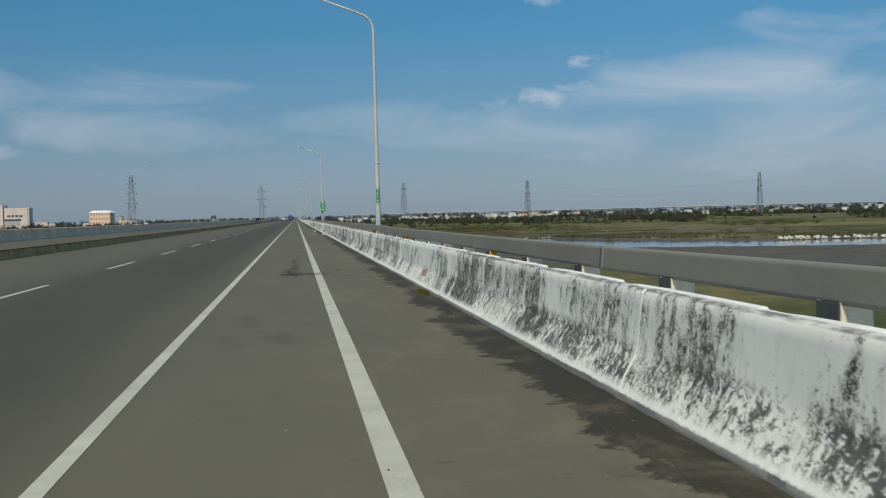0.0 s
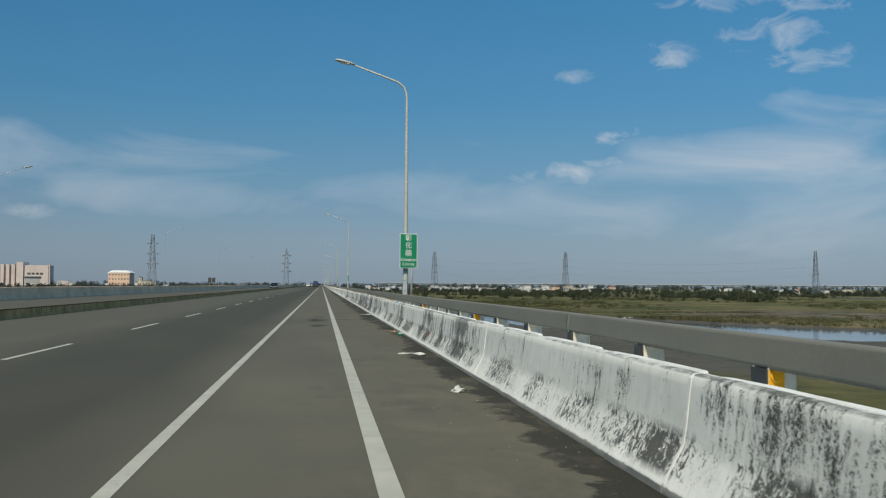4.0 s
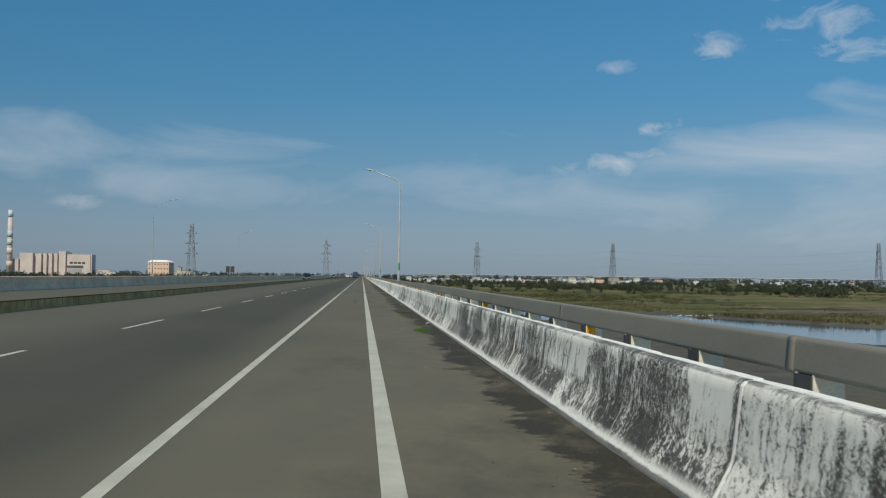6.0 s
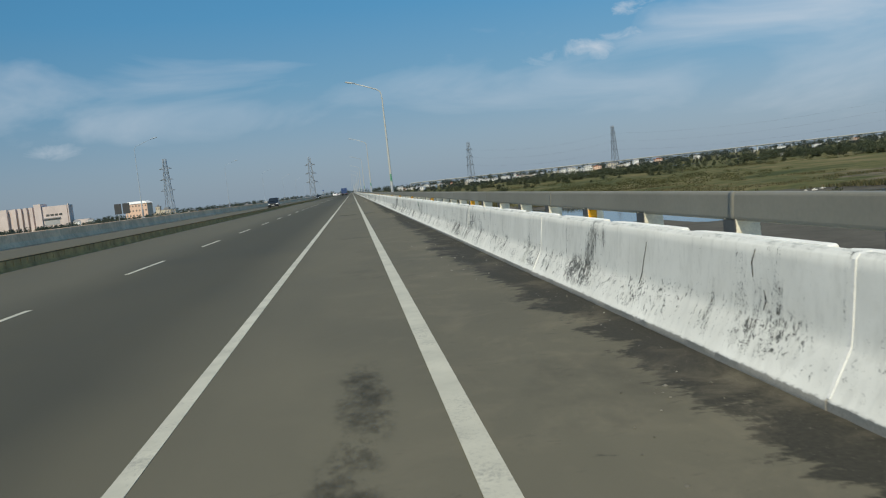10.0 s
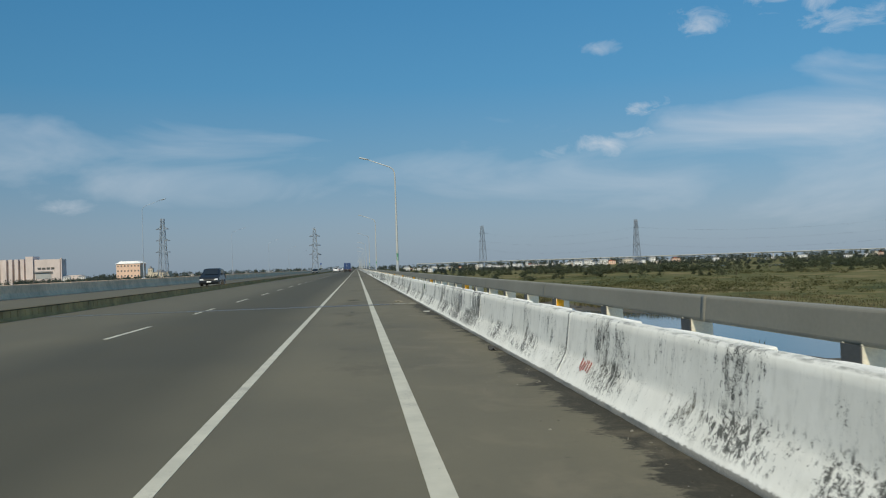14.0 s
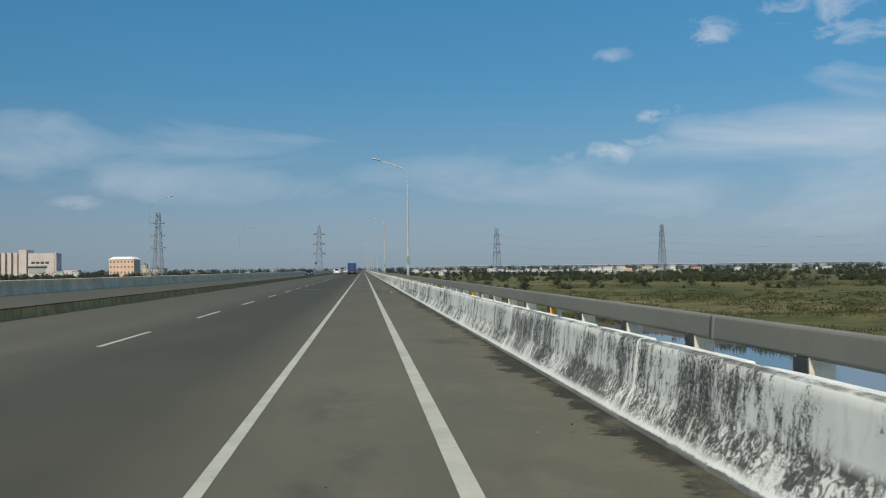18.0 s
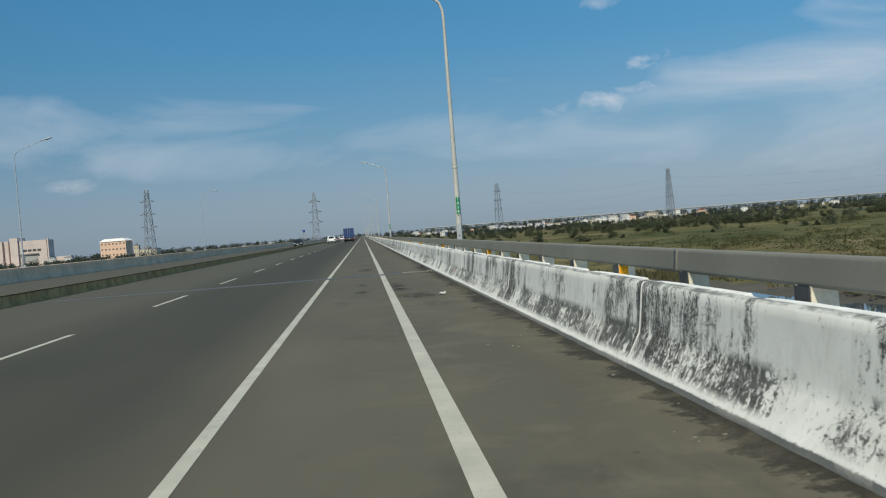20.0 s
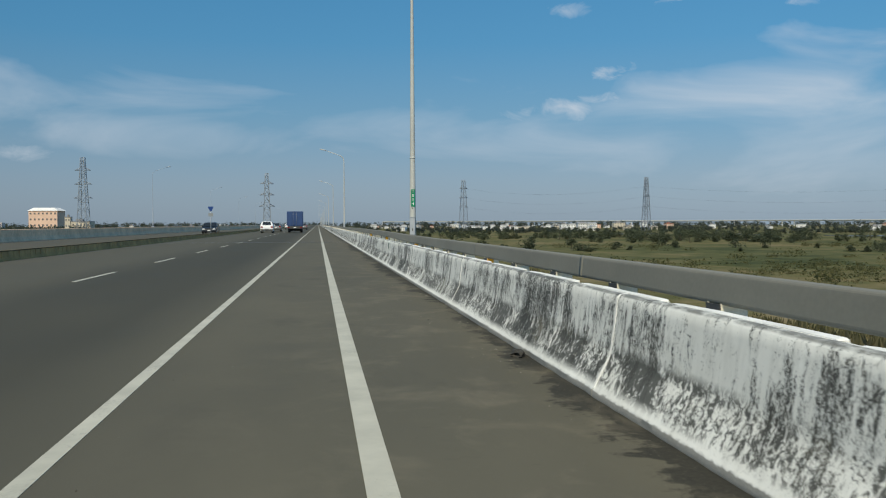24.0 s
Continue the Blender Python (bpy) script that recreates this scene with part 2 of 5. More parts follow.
# share of each panel that mildew covers
STAINED = (0.46, 0.50, 0.26, 0.48, 0.40, 0.50, 0.60, 0.55, 0.50, 0.50, 0.45, 0.25, 0.45, 0.45, 0.46, 0.52, 0.57, 0.58, 0.40, 0.50, 0.30, 0.50, 0.28, 0.06, 0.38, 0.14, 0.12, 0.20, 0.20, 0.20, 0.22,
           0.24, 0.38, 0.16, 0.20, 0.15, 0.20, 0.28, 0.42, 0.28, 0.32, 0.35, 0.40, 0.44, 0.30, 0.32, 0.52, 0.48, 0.36, 0.40, 0.40, 0.42, 0.48, 0.42, 0.28, 0.34, 0.30, 0.38, 0.44, 0.46, 0.54, 0.52)


def make_parapet():
    s = Shader("painted_concrete", 0.75, 0, 0.35)
    along, high, across = s.axis("y"), s.axis("z"), s.axis("x")
    white = s.ramp(s.noise(1.6, 6, 0.65), (0.3, (0.73, 0.725, 0.665)), (0.7, (0.86, 0.855, 0.795)))
    smudge = s.ramp(s.noise(9, 6, 0.7, (1, 1, 0.35), (6, 2, 8), 0.4), (0.50, 0.0), (0.68, 0.30))
    white = s.mix(smudge, white, (0.44, 0.435, 0.39))
    # how far mildew has spread, panel by panel along the bridge
    runs = []
    for start, levels in ((0, STAINED[:31]), (31, STAINED[31:])):
        spot = s.math("DIVIDE", s.math("SUBTRACT", along, panel_start(20 + start)), 7.0 * len(levels))
        ramp = s.ramp(spot, *[((panel_start(20 + start + i) - panel_start(20 + start)) / (7.0 * len(levels)), v) for i, v in enumerate(levels)])
        ramp.node.color_ramp.interpolation = "CONSTANT"
        runs.append(ramp)
    spread = s.mix(s.math("GREATER_THAN", along, panel_start(51)), *runs)
    cloudy = s.noise(0.55, 4, 0.55, (0.2, 1, 0.5))
    column = s.noise(5.0, 5, 0.68, (0.1, 1, 0.07))
    streak = s.noise(19, 4, 0.68, (0.1, 1, 0.11), (7, 2, 0))
    fleck = s.noise(44, 6, 0.8, (0.4, 1, 0.50), warp=0.7)
    tiny = s.noise(90, 4, 0.75, (1, 1, 0.7))
    patch = s.noise(1.7, 4, 0.6, (0.2, 1, 0.8), (4, 1, 7), 0.5)
    blotch = s.noise(6.5, 7, 0.78, (0.3, 1, 0.6), (2, 5, 1), 0.6)
    mould = s.math("MULTIPLY", s.math("SUBTRACT", spread, 0.50), 0.36)
    for field, weight in ((column, 0.34), (streak, 0.34), (blotch, 0.50), (patch, 0.50), (cloudy, 0.60)):
        mould = s.math("ADD", mould, s.math("MULTIPLY", s.math("SUBTRACT", field, 0.5), weight))
    # rain carries it down from the coping; the toe keeps less of it
    mould = s.math("ADD", mould, s.ramp(high, (0.10, 0.0), (0.24, 0.015), (0.30, 0.015), (0.36, 0.03), (0.62, 0.035), (0.69, -0.02)))
    # it runs down beside the open joints between the panels
    seam = s.math("FRACT", s.math("DIVIDE", s.math("SUBTRACT", along, 172.7), 7.0))
    seam = s.ramp(seam, (0.0, 0.6), (0.006, 1.0), (0.012, 0.7), (0.017, 0.0), (0.992, 0.0), (0.997, 0.5))
    leaky = s.ramp(s.noise(0.17, 2, 0.5, (0, 1, 0), (0, 3, 0)), (0.40, 0.0), (0.60, 0.30))
    mould = s.math("ADD", mould, s.math("MULTIPLY", s.math("MULTIPLY", seam, leaky), s.math("GREATER_THAN", along, 102.0)))
    toe = s.ramp(high, (0.06, 0.0), (0.10, 0.6), (0.15, 1.0))
    # it grows as flecks that close up where it is thickest
    grain = s.ramp(s.math("ADD", s.math("MULTIPLY", fleck, 0.62), s.math("MULTIPLY", tiny, 0.38)), (0.38, 0.0), (0.62, 1.0))
    thick = s.ramp(s.math("ADD", mould, 0.5), (0.43, 0.0), (0.50, 0.20), (0.56, 0.49), (0.66, 0.68), (0.80, 0.80))
    mask = s.math("MULTIPLY", s.ramp(s.math("ADD", s.math("SUBTRACT", s.math("MULTIPLY", thick, toe), grain), 0.5), (0.485, 0.0), (0.525, 0.95)), s.math("GREATER_THAN", toe, 0.05))
    # peeling specks on the splayed toe
    chips = s.math("ADD", s.math("MULTIPLY", s.noise(19, 7, 0.78, (1, 1, 0.7), warp=0.8), 0.8), s.math("MULTIPLY", s.noise(1.1, 4, 0.6, move=(3, 1, 4)), 0.5))
    chips = s.math("ADD", chips, s.math("MULTIPLY", s.math("SUBTRACT", spread, 0.75), 0.20))
    low = s.ramp(high, (0.07, 0.0), (0.13, 1.0), (0.33, 1.0), (0.40, 0.0))
    speck = s.math("MULTIPLY", s.ramp(chips, (0.592, 0.0), (0.616, 0.92)), low)
    shade = s.math("ADD", s.math("MULTIPLY", tiny, 0.4), s.math("MULTIPLY", s.noise(8, 5, 0.7, (1, 1, 0.2), (1, 6, 3)), 0.6))
    grey = s.ramp(shade, (0.40, (0.018, 0.019, 0.016)), (0.50, (0.042, 0.043, 0.037)), (0.63, (0.14, 0.14, 0.128)))
    earthy = s.math("MULTIPLY", s.ramp(s.noise(2.2, 5, 0.65, move=(8, 3, 1)), (0.45, 0.0), (0.62, 0.75)), low)
    grey = s.mix(earthy, grey, (0.125, 0.108, 0.068))
    # thin grey wash round the worst patches
    wash = s.ramp(s.math("ADD", mould, 0.5), (0.46, 0.0), (0.62, 0.45))
    colour = s.mix(s.math("MULTIPLY", wash, toe), white, (0.36, 0.37, 0.345))
    green = s.ramp(s.noise(0.9, 3, 0.5, move=(5, 9, 2)), (0.66, 0.0), (0.76, 0.35))
    colour = s.mix(s.math("MULTIPLY", green, low), colour, (0.24, 0.25, 0.13))
    colour = s.mix(mask, colour, grey)
    colour = s.mix(speck, colour, (0.055, 0.056, 0.048))
    # grime lying on the flat top, and on the foot that the road dirties
    inner = s.math("MULTIPLY", s.math("SUBTRACT", 2.388, across), 80.0, True)
    top = s.math("MULTIPLY", s.ramp(high, (0.726, 0.0), (0.736, 1.0)), inner)
    ragged = s.math("ADD", s.math("MULTIPLY", s.noise(9, 6, 0.7, (1.5, 0.5, 1)), 0.7), s.math("ADD", s.math("MULTIPLY", spread, 0.25), 0.08))
    colour = s.mix(s.math("MULTIPLY", top, s.ramp(ragged, (0.46, 0.12), (0.60, 0.8))), colour, (0.085, 0.085, 0.072))
    foot = s.ramp(s.math("ADD", high, s.math("MULTIPLY", s.math("SUBTRACT", s.noise(17, 6, 0.7), 0.5), 0.05)), (0.043, 0.88), (0.053, 0.0))
    colour = s.mix(foot, colour, s.ramp(tiny, (0.3, (0.13, 0.125, 0.11)), (0.7, (0.30, 0.295, 0.265))))
    s.set("Base Color", colour)
    return s.bump(s.math("ADD", fleck, s.noise(3, 5)), 0.3, 0.006).mat


def make_ground():
    s = Shader("river_flats", 0.95, 0, 0.1)
    high = s.axis("z")
    wide, mid, fine = s.noise(0.010, 5, 0.6), s.noise(0.045, 5, 0.6, move=(7, 3, 0)), s.noise(0.16, 6, 0.68)
    both = s.math("ADD", s.math("ADD", s.math("MULTIPLY", wide, 0.5), s.math("MULTIPLY", mid, 0.35)), s.math("MULTIPLY", fine, 0.35))
    grass = s.ramp(both, (0.46, (0.038, 0.050, 0.018)), (0.53, (0.075, 0.082, 0.030)), (0.60, (0.118, 0.110, 0.044)), (0.67, (0.170, 0.142, 0.066)), (0.75, (0.235, 0.185, 0.105)))
    # a stretch of bare broken ground behind the far bank
    gap = s.n.new("ShaderNodeVectorMath")
    gap.operation = "DISTANCE"
    gap.inputs[1].default_value = (185, 395, -9.2)
    s.l.new(s.place, gap.inputs[0])
    bare = s.math("SUBTRACT", s.math("ADD", 1.0, s.math("MULTIPLY", s.math("SUBTRACT", mid, 0.5), 3.0)), s.math("DIVIDE", gap.outputs["Value"], 62.0))
    grass = s.mix(s.math("MULTIPLY", bare, 2.5, True), grass, s.ramp(fine, (0.35, (0.055, 0.050, 0.034)), (0.5, (0.135, 0.110, 0.080)), (0.66, (0.22, 0.185, 0.14))))
    sand = s.ramp(fine, (0.3, (0.075, 0.070, 0.058)), (0.7, (0.125, 0.115, 0.095)))
    dry = s.math("MULTIPLY", s.math("ADD", s.math("ADD", high, 9.75), s.math("MULTIPLY", s.math("SUBTRACT", fine, 0.5), 0.8)), 6.0, True)
    s.set("Base Color", s.mix(dry, sand, grass))
    return s.bump(fine, 0.6, 0.4).mat


def make_water():
    s = Shader("river_water", 0.08, 0, 0.5)
    s.set("Base Color", (0.045, 0.075, 0.105))
    return s.bump(s.noise(0.8, 4, 0.6), 0.08, 0.05).mat


def make_leaves(name, dark, light):
    s = Shader(name, 0.9, 0, 0.15)
    colour = s.ramp(s.math("ADD", s.math("MULTIPLY", s.island(), 0.35), s.math("MULTIPLY", s.noise(0.05, 3), 0.65)), (0.3, dark), (0.7, light))
    s.set("Base Color", colour)
    # thin leaves let light through
    thin, both = s.n.new("ShaderNodeBsdfTranslucent"), s.n.new("ShaderNodeMixShader")
    s.l.new(colour, thin.inputs["Color"])
    both.inputs[0].default_value = 0.5
    s.l.new(s.bsdf.outputs[0], both.inputs[1]), s.l.new(thin.outputs[0], both.inputs[2])
    s.l.new(both.outputs[0], s.n["Material Output"].inputs["Surface"])
    return s.mat


def make_joint_steel():
    """Blue-grey steel, under dust where the traffic runs."""
    s = Shader("joint_steel", 0.45, 0.3, 0.4)
    steel = s.ramp(s.noise(3, 5), (0.35, (0.050, 0.062, 0.092)), (0.65, (0.092, 0.112, 0.160)))
    lanes = s.ramp(s.math("DIVIDE", s.math("ADD", s.axis("x"), 11), 12), (0.25, 1.0), (0.62, 0.68), (0.84, 0.15))
    dust = s.math("MULTIPLY", s.math("ADD", s.noise(5, 6, 0.7, (0.3, 1, 1)), 0.35), lanes, True)
    s.set("Base Color", s.mix(dust, steel, (0.105, 0.103, 0.090)))
    return s.bump(s.noise(40, 3), 0.1, 0.004).mat


ASPHALT, PAINT, PARAPET = make_asphalt(), make_road_paint(), make_parapet()
GROUND, WATER = make_ground(), make_water()
SEAL = plain("joint_mortar", (0.82, 0.81, 0.76), 0.8, vary=0.15)
GALVANISED = plain("galvanised_rail", (0.225, 0.215, 0.175), 0.7, 0.1, 0.1, 0.9, 30)
SLEEVE = plain("rail_sleeve", (0.10, 0.10, 0.095), 0.5, 0.4)
# post steel in two tones; this pale one has the light on it painted in
POSTLIT = plain("lit_post_steel", (0.74, 0.69, 0.56), 0.65, 0.05, 0.2, 5)
POLEPAINT = plain("pole_paint", (0.50, 0.51, 0.48), 0.5, 0.1, 0.1, 1.5)
BOXGREY = plain("junction_box_grey", (0.42, 0.45, 0.48), 0.5, 0.1)
GREEN = plain("sign_green", (0.005, 0.215, 0.105), 0.45, 0, 0.08, 2)
OLDGREEN = plain("weathered_sign_green", (0.008, 0.085, 0.050), 0.6, 0, 0.35, 9)
OLDWHITE = plain("weathered_sign_white", (0.45, 0.46, 0.43), 0.6, 0, 0.3, 14)
WHITE = plain("sign_white", (0.78, 0.79, 0.77), 0.45, 0, 0.05, 2)
RED = plain("red_marker_paint", (0.42, 0.055, 0.035), 0.7, 0, 0.25, 12)
AMBER = plain("reflector_amber", (0.85, 0.42, 0.01), 0.3, 0, 0.08, 20)
BLACK = plain("black_rubber", (0.02, 0.02, 0.02), 0.8)
STEELBLUE = make_joint_steel()
HEADER = plain("joint_header_concrete", (0.122, 0.116, 0.092), 0.85, 0, 0.2, 1.5)
MORTAR = plain("pale_mortar", (0.27, 0.26, 0.22), 0.9, 0, 0.35, 6, 40)
TAR = plain("crack_tar", (0.018, 0.017, 0.016), 0.7)
MOSS = plain("median_moss", (0.11, 0.090, 0.045), 0.95, 0, 0.35, 1.2)
MEDIAN = plain("median_concrete", (0.50, 0.33, 0.14), 0.9, 0, 0.35, 1.2)
FARWALL = plain("far_parapet_concrete", (0.80, 0.54, 0.345), 0.85, 0, 0.22, 0.5, 4)
# the same post steel with the shade under the rail put into its colour
POSTSHADE = plain("shaded_post_steel", (0.075, 0.078, 0.078), 0.6, 0.2, 0.25, 5)
# sky's blue-grey put into the paint, so the far posts fade against it
POLESKYTONE = plain("sky_toned_pole_paint", (0.36, 0.43, 0.50), 0.6, 0.1, 0.1, 1.5)
DECK = plain("deck_concrete", (0.30, 0.29, 0.27), 0.9, 0, 0.2, 0.7)
LEAF = make_leaves("tree_leaves", (0.062, 0.078, 0.050), (0.150, 0.162, 0.092))
REED = make_leaves("reed_blades", (0.110, 0.105, 0.048), (0.215, 0.185, 0.100))
SCRUB = make_leaves("scrub_leaves", (0.080, 0.088, 0.036), (0.165, 0.150, 0.070))
# blue-grey haze of distance is put into this leaf colour
HAZELEAF = make_leaves("hazed_far_leaves", (0.062, 0.078, 0.066), (0.112, 0.128, 0.100))
BARK = plain("bark", (0.09, 0.07, 0.05), 0.9)


# ---- mesh helpers ----
def part(name, bm, material, parent=None, label=""):
    """Links a bmesh as one mesh object, under a thing or a part."""
    me = bpy.data.meshes.new(name)
    bm.to_mesh(me)
    bm.free()
    me.materials.append(material)
    ob = new(name, me)
    if parent:
        ob.parent = parent
    return tagged(ob, label) if label else ob


def again(ob, parent, at, turn=0.0):
    """One more piece on the same mesh."""
    o = new(ob.name.split(".")[0], ob.data)
    o.parent = parent
    o.matrix_basis = pose(*at, 0, 0, turn)
    return o


def thing(name, label, category, group="", kind="", at=(0, 0, 0)):
    ob = tagged(new(name), label, category, group, kind)
    ob.location = at
    return ob


def box(bm, x0, x1, y0, y1, z0, z1, bevel=0.0):
    vs = [bm.verts.new((x, y, z)) for z in (z0, z1) for y in (y0, y1) for x in (x0, x1)]
    fs = [bm.faces.new([vs[i] for i in q]) for q in ((0, 2, 3, 1), (4, 5, 7, 6), (0, 1, 5, 4), (2, 6, 7, 3), (0, 4, 6, 2), (1, 3, 7, 5))]
    if bevel:
        edges = list({e for f in fs for e in f.edges})
        bmesh.ops.bevel(bm, geom=edges, offset=bevel, segments=2, affect="EDGES", profile=0.6)
    return bm


def boxes(*sizes, bevel=0.0):
    bm = bmesh.new()
    for size in sizes:
        box(bm, *size, bevel=bevel)
    return bm


def tube(path, radii, sides=10, bm=None, cap=True):
    """A round bar along a path, with a radius at each point."""
    bm = bm or bmesh.new()
    path = [Vector(p) for p in path]
    rings = []
    for i, p in enumerate(path):
        way = (path[min(i + 1, len(path) - 1)] - path[max(i - 1, 0)]).normalized()
        side = way.cross(Vector((0, 1, 0)))
        side = (side if side.length > 0.1 else way.cross(Vector((1, 0, 0)))).normalized()
        other = way.cross(side)
        r = radii[i] if isinstance(radii, (list, tuple)) else radii
        rings.append([bm.verts.new(p + r * (math.cos(a) * side + math.sin(a) * other)) for a in (2 * math.pi * k / sides for k in range(sides))])
    for a, b in zip(rings, rings[1:]):
        for k in range(sides):
            f = bm.faces.new((a[k], a[(k + 1) % sides], b[(k + 1) % sides], b[k]))
            f.smooth = True
    if cap:
        bm.faces.new(rings[0][::-1]), bm.faces.new(rings[-1])
    bmesh.ops.recalc_face_normals(bm, faces=bm.faces)
    return bm


def extrude(profile, ys, bm=None, wobble=None, smooth=False):
    """A closed outline in x and z, drawn along y; wobble moves each point a little."""
    bm = bm or bmesh.new()
    rows = [[bm.verts.new(wobble(k, x, y, z) if wobble else (x, y, z)) for k, (x, z) in enumerate(profile)] for y in ys]
    n = len(profile)
    for a, b in zip(rows, rows[1:]):
        for k in range(n):
            f = bm.faces.new((a[k], b[k], b[(k + 1) % n], a[(k + 1) % n]))
            f.smooth = smooth
    bm.faces.new(rows[0]), bm.faces.new(rows[-1][::-1])
    bmesh.ops.recalc_face_normals(bm, faces=bm.faces)
    return bm


def writing(body, size, depth=0.002):
    """The mesh of a line of text, centred, in the x-z plane and readable from -y."""
    cu = bpy.data.curves.new("text", "FONT")
    cu.body, cu.size, cu.extrude, cu.align_x, cu.align_y = body, size, depth, "CENTER", "CENTER"
    ob = new("text", cu)
    me = bpy.data.meshes.new_from_object(ob.evaluated_get(bpy.context.evaluated_depsgraph_get()))
    bpy.data.objects.remove(ob)
    bm = bmesh.new()
    bm.from_mesh(me)
    bpy.data.meshes.remove(me)
    bm.transform(Matrix.Rotation(radians(90), 4, "X"))
    return bm


# ---- ground, river and bridge deck ----
SPAN, JOINT = 35.0, 172.7          # pier spacing; one of the expansion joints
NEAR_BANK = [(700, 150), (400, 190), (250, 205), (144, 234), (120, 246), (87, 264), (65, 300), (54, 335), (40, 370), (25, 420), (5, 470), (-90, 540), (-400, 640)]
FAR_BANK = [(-400, 700), (-60, 590), (30, 540), (44, 490), (52, 445), (66, 420), (90, 400), (104, 370), (122, 330), (150, 285), (197, 270), (250, 255), (400, 232), (700, 190)]


def river_depth(px, py):
    """How far inside the river a point lies, in metres; negative on dry land."""
    loop = np.array(NEAR_BANK + FAR_BANK, float)
    ax, ay = loop.T
    bx, by = np.roll(loop, -1, 0).T
    near, inside = np.full(px.shape, 1e9), np.zeros(px.shape, bool)
    for x0, y0, x1, y1 in zip(ax, ay, bx, by):
        dx, dy = x1 - x0, y1 - y0
        u = np.clip(((px - x0) * dx + (py - y0) * dy) / (dx * dx + dy * dy), 0, 1)
        near = np.minimum(near, np.hypot(px - x0 - u * dx, py - y0 - u * dy))
        with np.errstate(divide="ignore", invalid="ignore"):
            inside ^= ((y0 > py) != (y1 > py)) & (px < (x1 - x0) * (py - y0) / (y1 - y0 + 1e-12) + x0)
    return np.where(inside, near, -near)


def build_ground():
    def steps(fine0, fine1, step, far):
        out = list(np.arange(fine0, fine1, step))
        a, b, s = fine1, fine0, step
        while a < far or b > -far:
            s *= 1.25
            a, b = a + s, b - s
            out = [b] + out + [a]
        return np.array(out)

    xs, ys = steps(-20, 330, 4.0, 4900), steps(120, 660, 4.0, 4900)
    px, py = np.meshgrid(xs, ys)
    d = river_depth(px, py)
    wave = np.array([[noise.noise((x * 0.03, y * 0.03, 0)) + 0.5 * noise.noise((x * 0.11, y * 0.11, 3)) for x in xs] for y in ys])
    d = d + wave * 5
    north = np.clip((py - 300) / 60 + (px - 60) / 90, 0, 1)
    dry = -10.02 + 0.9 * north * np.clip(-d / 14, 0, 1) + 0.8 * np.clip((-d - 70) / 60, 0, 1) * (1 - north)
    z = np.where(d > 0, -10.3 - np.clip(d / 8, 0, 1) * 0.9, dry + wave * 0.16 * np.clip(-d / 10, 0, 1))
    verts = np.stack([px, py, z], -1).reshape(-1, 3)
    w = len(xs)
    i = (np.arange(len(ys) - 1)[:, None] * w + np.arange(w - 1)).ravel()
    me = bpy.data.meshes.new("ground")
    me.from_pydata(verts.tolist(), [], np.stack([i, i + 1, i + w + 1, i + w], -1).tolist())
    me.materials.append(GROUND)
    for p in me.polygons:
        p.use_smooth = True
    tagged(new("ground", me), "green and brown river flats with bare sandy banks", "ground", kind="structure")
    part("water", boxes((-420, 720, 100, 720, -10.9, -10.2)), WATER).update_tag()
    tagged(bpy.data.objects["water"], "calm blue-grey river water between sandy flats", "water", kind="structure")


build_ground()
Y0, Y1 = -142.3, 2400.0

road = tagged(part("road", boxes((-10.75, 3.2, Y0, Y1, -0.45, 0.0)), ASPHALT), "grey worn asphalt carriageway of a long bridge", "road", kind="structure")
far_road = tagged(part("road_opposite", boxes((-23.2, -12.2, Y0, Y1, -0.45, 0.0)), ASPHALT), "grey asphalt carriageway for the opposite traffic", "road", kind="structure")


def stripe(name, x, width, y0, y1, parent, label="", paint=PAINT):
    ys = np.linspace(y0, y1, max(2, int((y1 - y0) / 12)))
    bm = extrude([(x - width / 2, 0.0005), (x - width / 2, 0.004), (x + width / 2, 0.004), (x + width / 2, 0.0005)], ys)
    return part(name, bm, paint, parent, label)


JOINTS = [JOINT + 105 * k for k in range(-2, 8)]
bounds = [Y0] + JOINTS + [Y1]
for y0, y1 in zip(bounds, bounds[1:]):
    stripe("edge_line", 0.437, 0.155, y0 + 0.28, y1 - 0.28, road, "white edge line, worn at the joints")
    stripe("lane_line", -1.300, 0.115, y0 + 0.28, y1 - 0.28, road, "thin white line of the hard shoulder")
dash = part("lane_dash", boxes((-0.055, 0.055, 0, 4, 0.0005, 0.004)), PAINT, road)
dash.matrix_basis = pose(-5.243, -14.0, 0)
for k in range(1, 160):
    again(dash, road, (-5.243, -14.02 + 10 * k, 0))

# ---- parapet beside the hard shoulder ----
parapet = thing("wall_parapet", "white-painted concrete bridge parapet streaked with black mildew", "parapet", kind="structure")
FACE = [(2.112, -0.06), (2.116, 0.048), (2.130, 0.060), (2.186, 0.163), (2.243, 0.268), (2.258, 0.296), (2.270, 0.36), (2.287, 0.50), (2.306, 0.66), (2.313, 0.718), (2.338, 0.743)]
BACK = [(2.375, 0.748), (2.405, 0.747), (2.425, 0.735), (2.44, 0.505), (3.19, 0.50), (3.24, 0.48), (3.24, -0.45), (2.6, -0.5), (2.2, -0.06)]


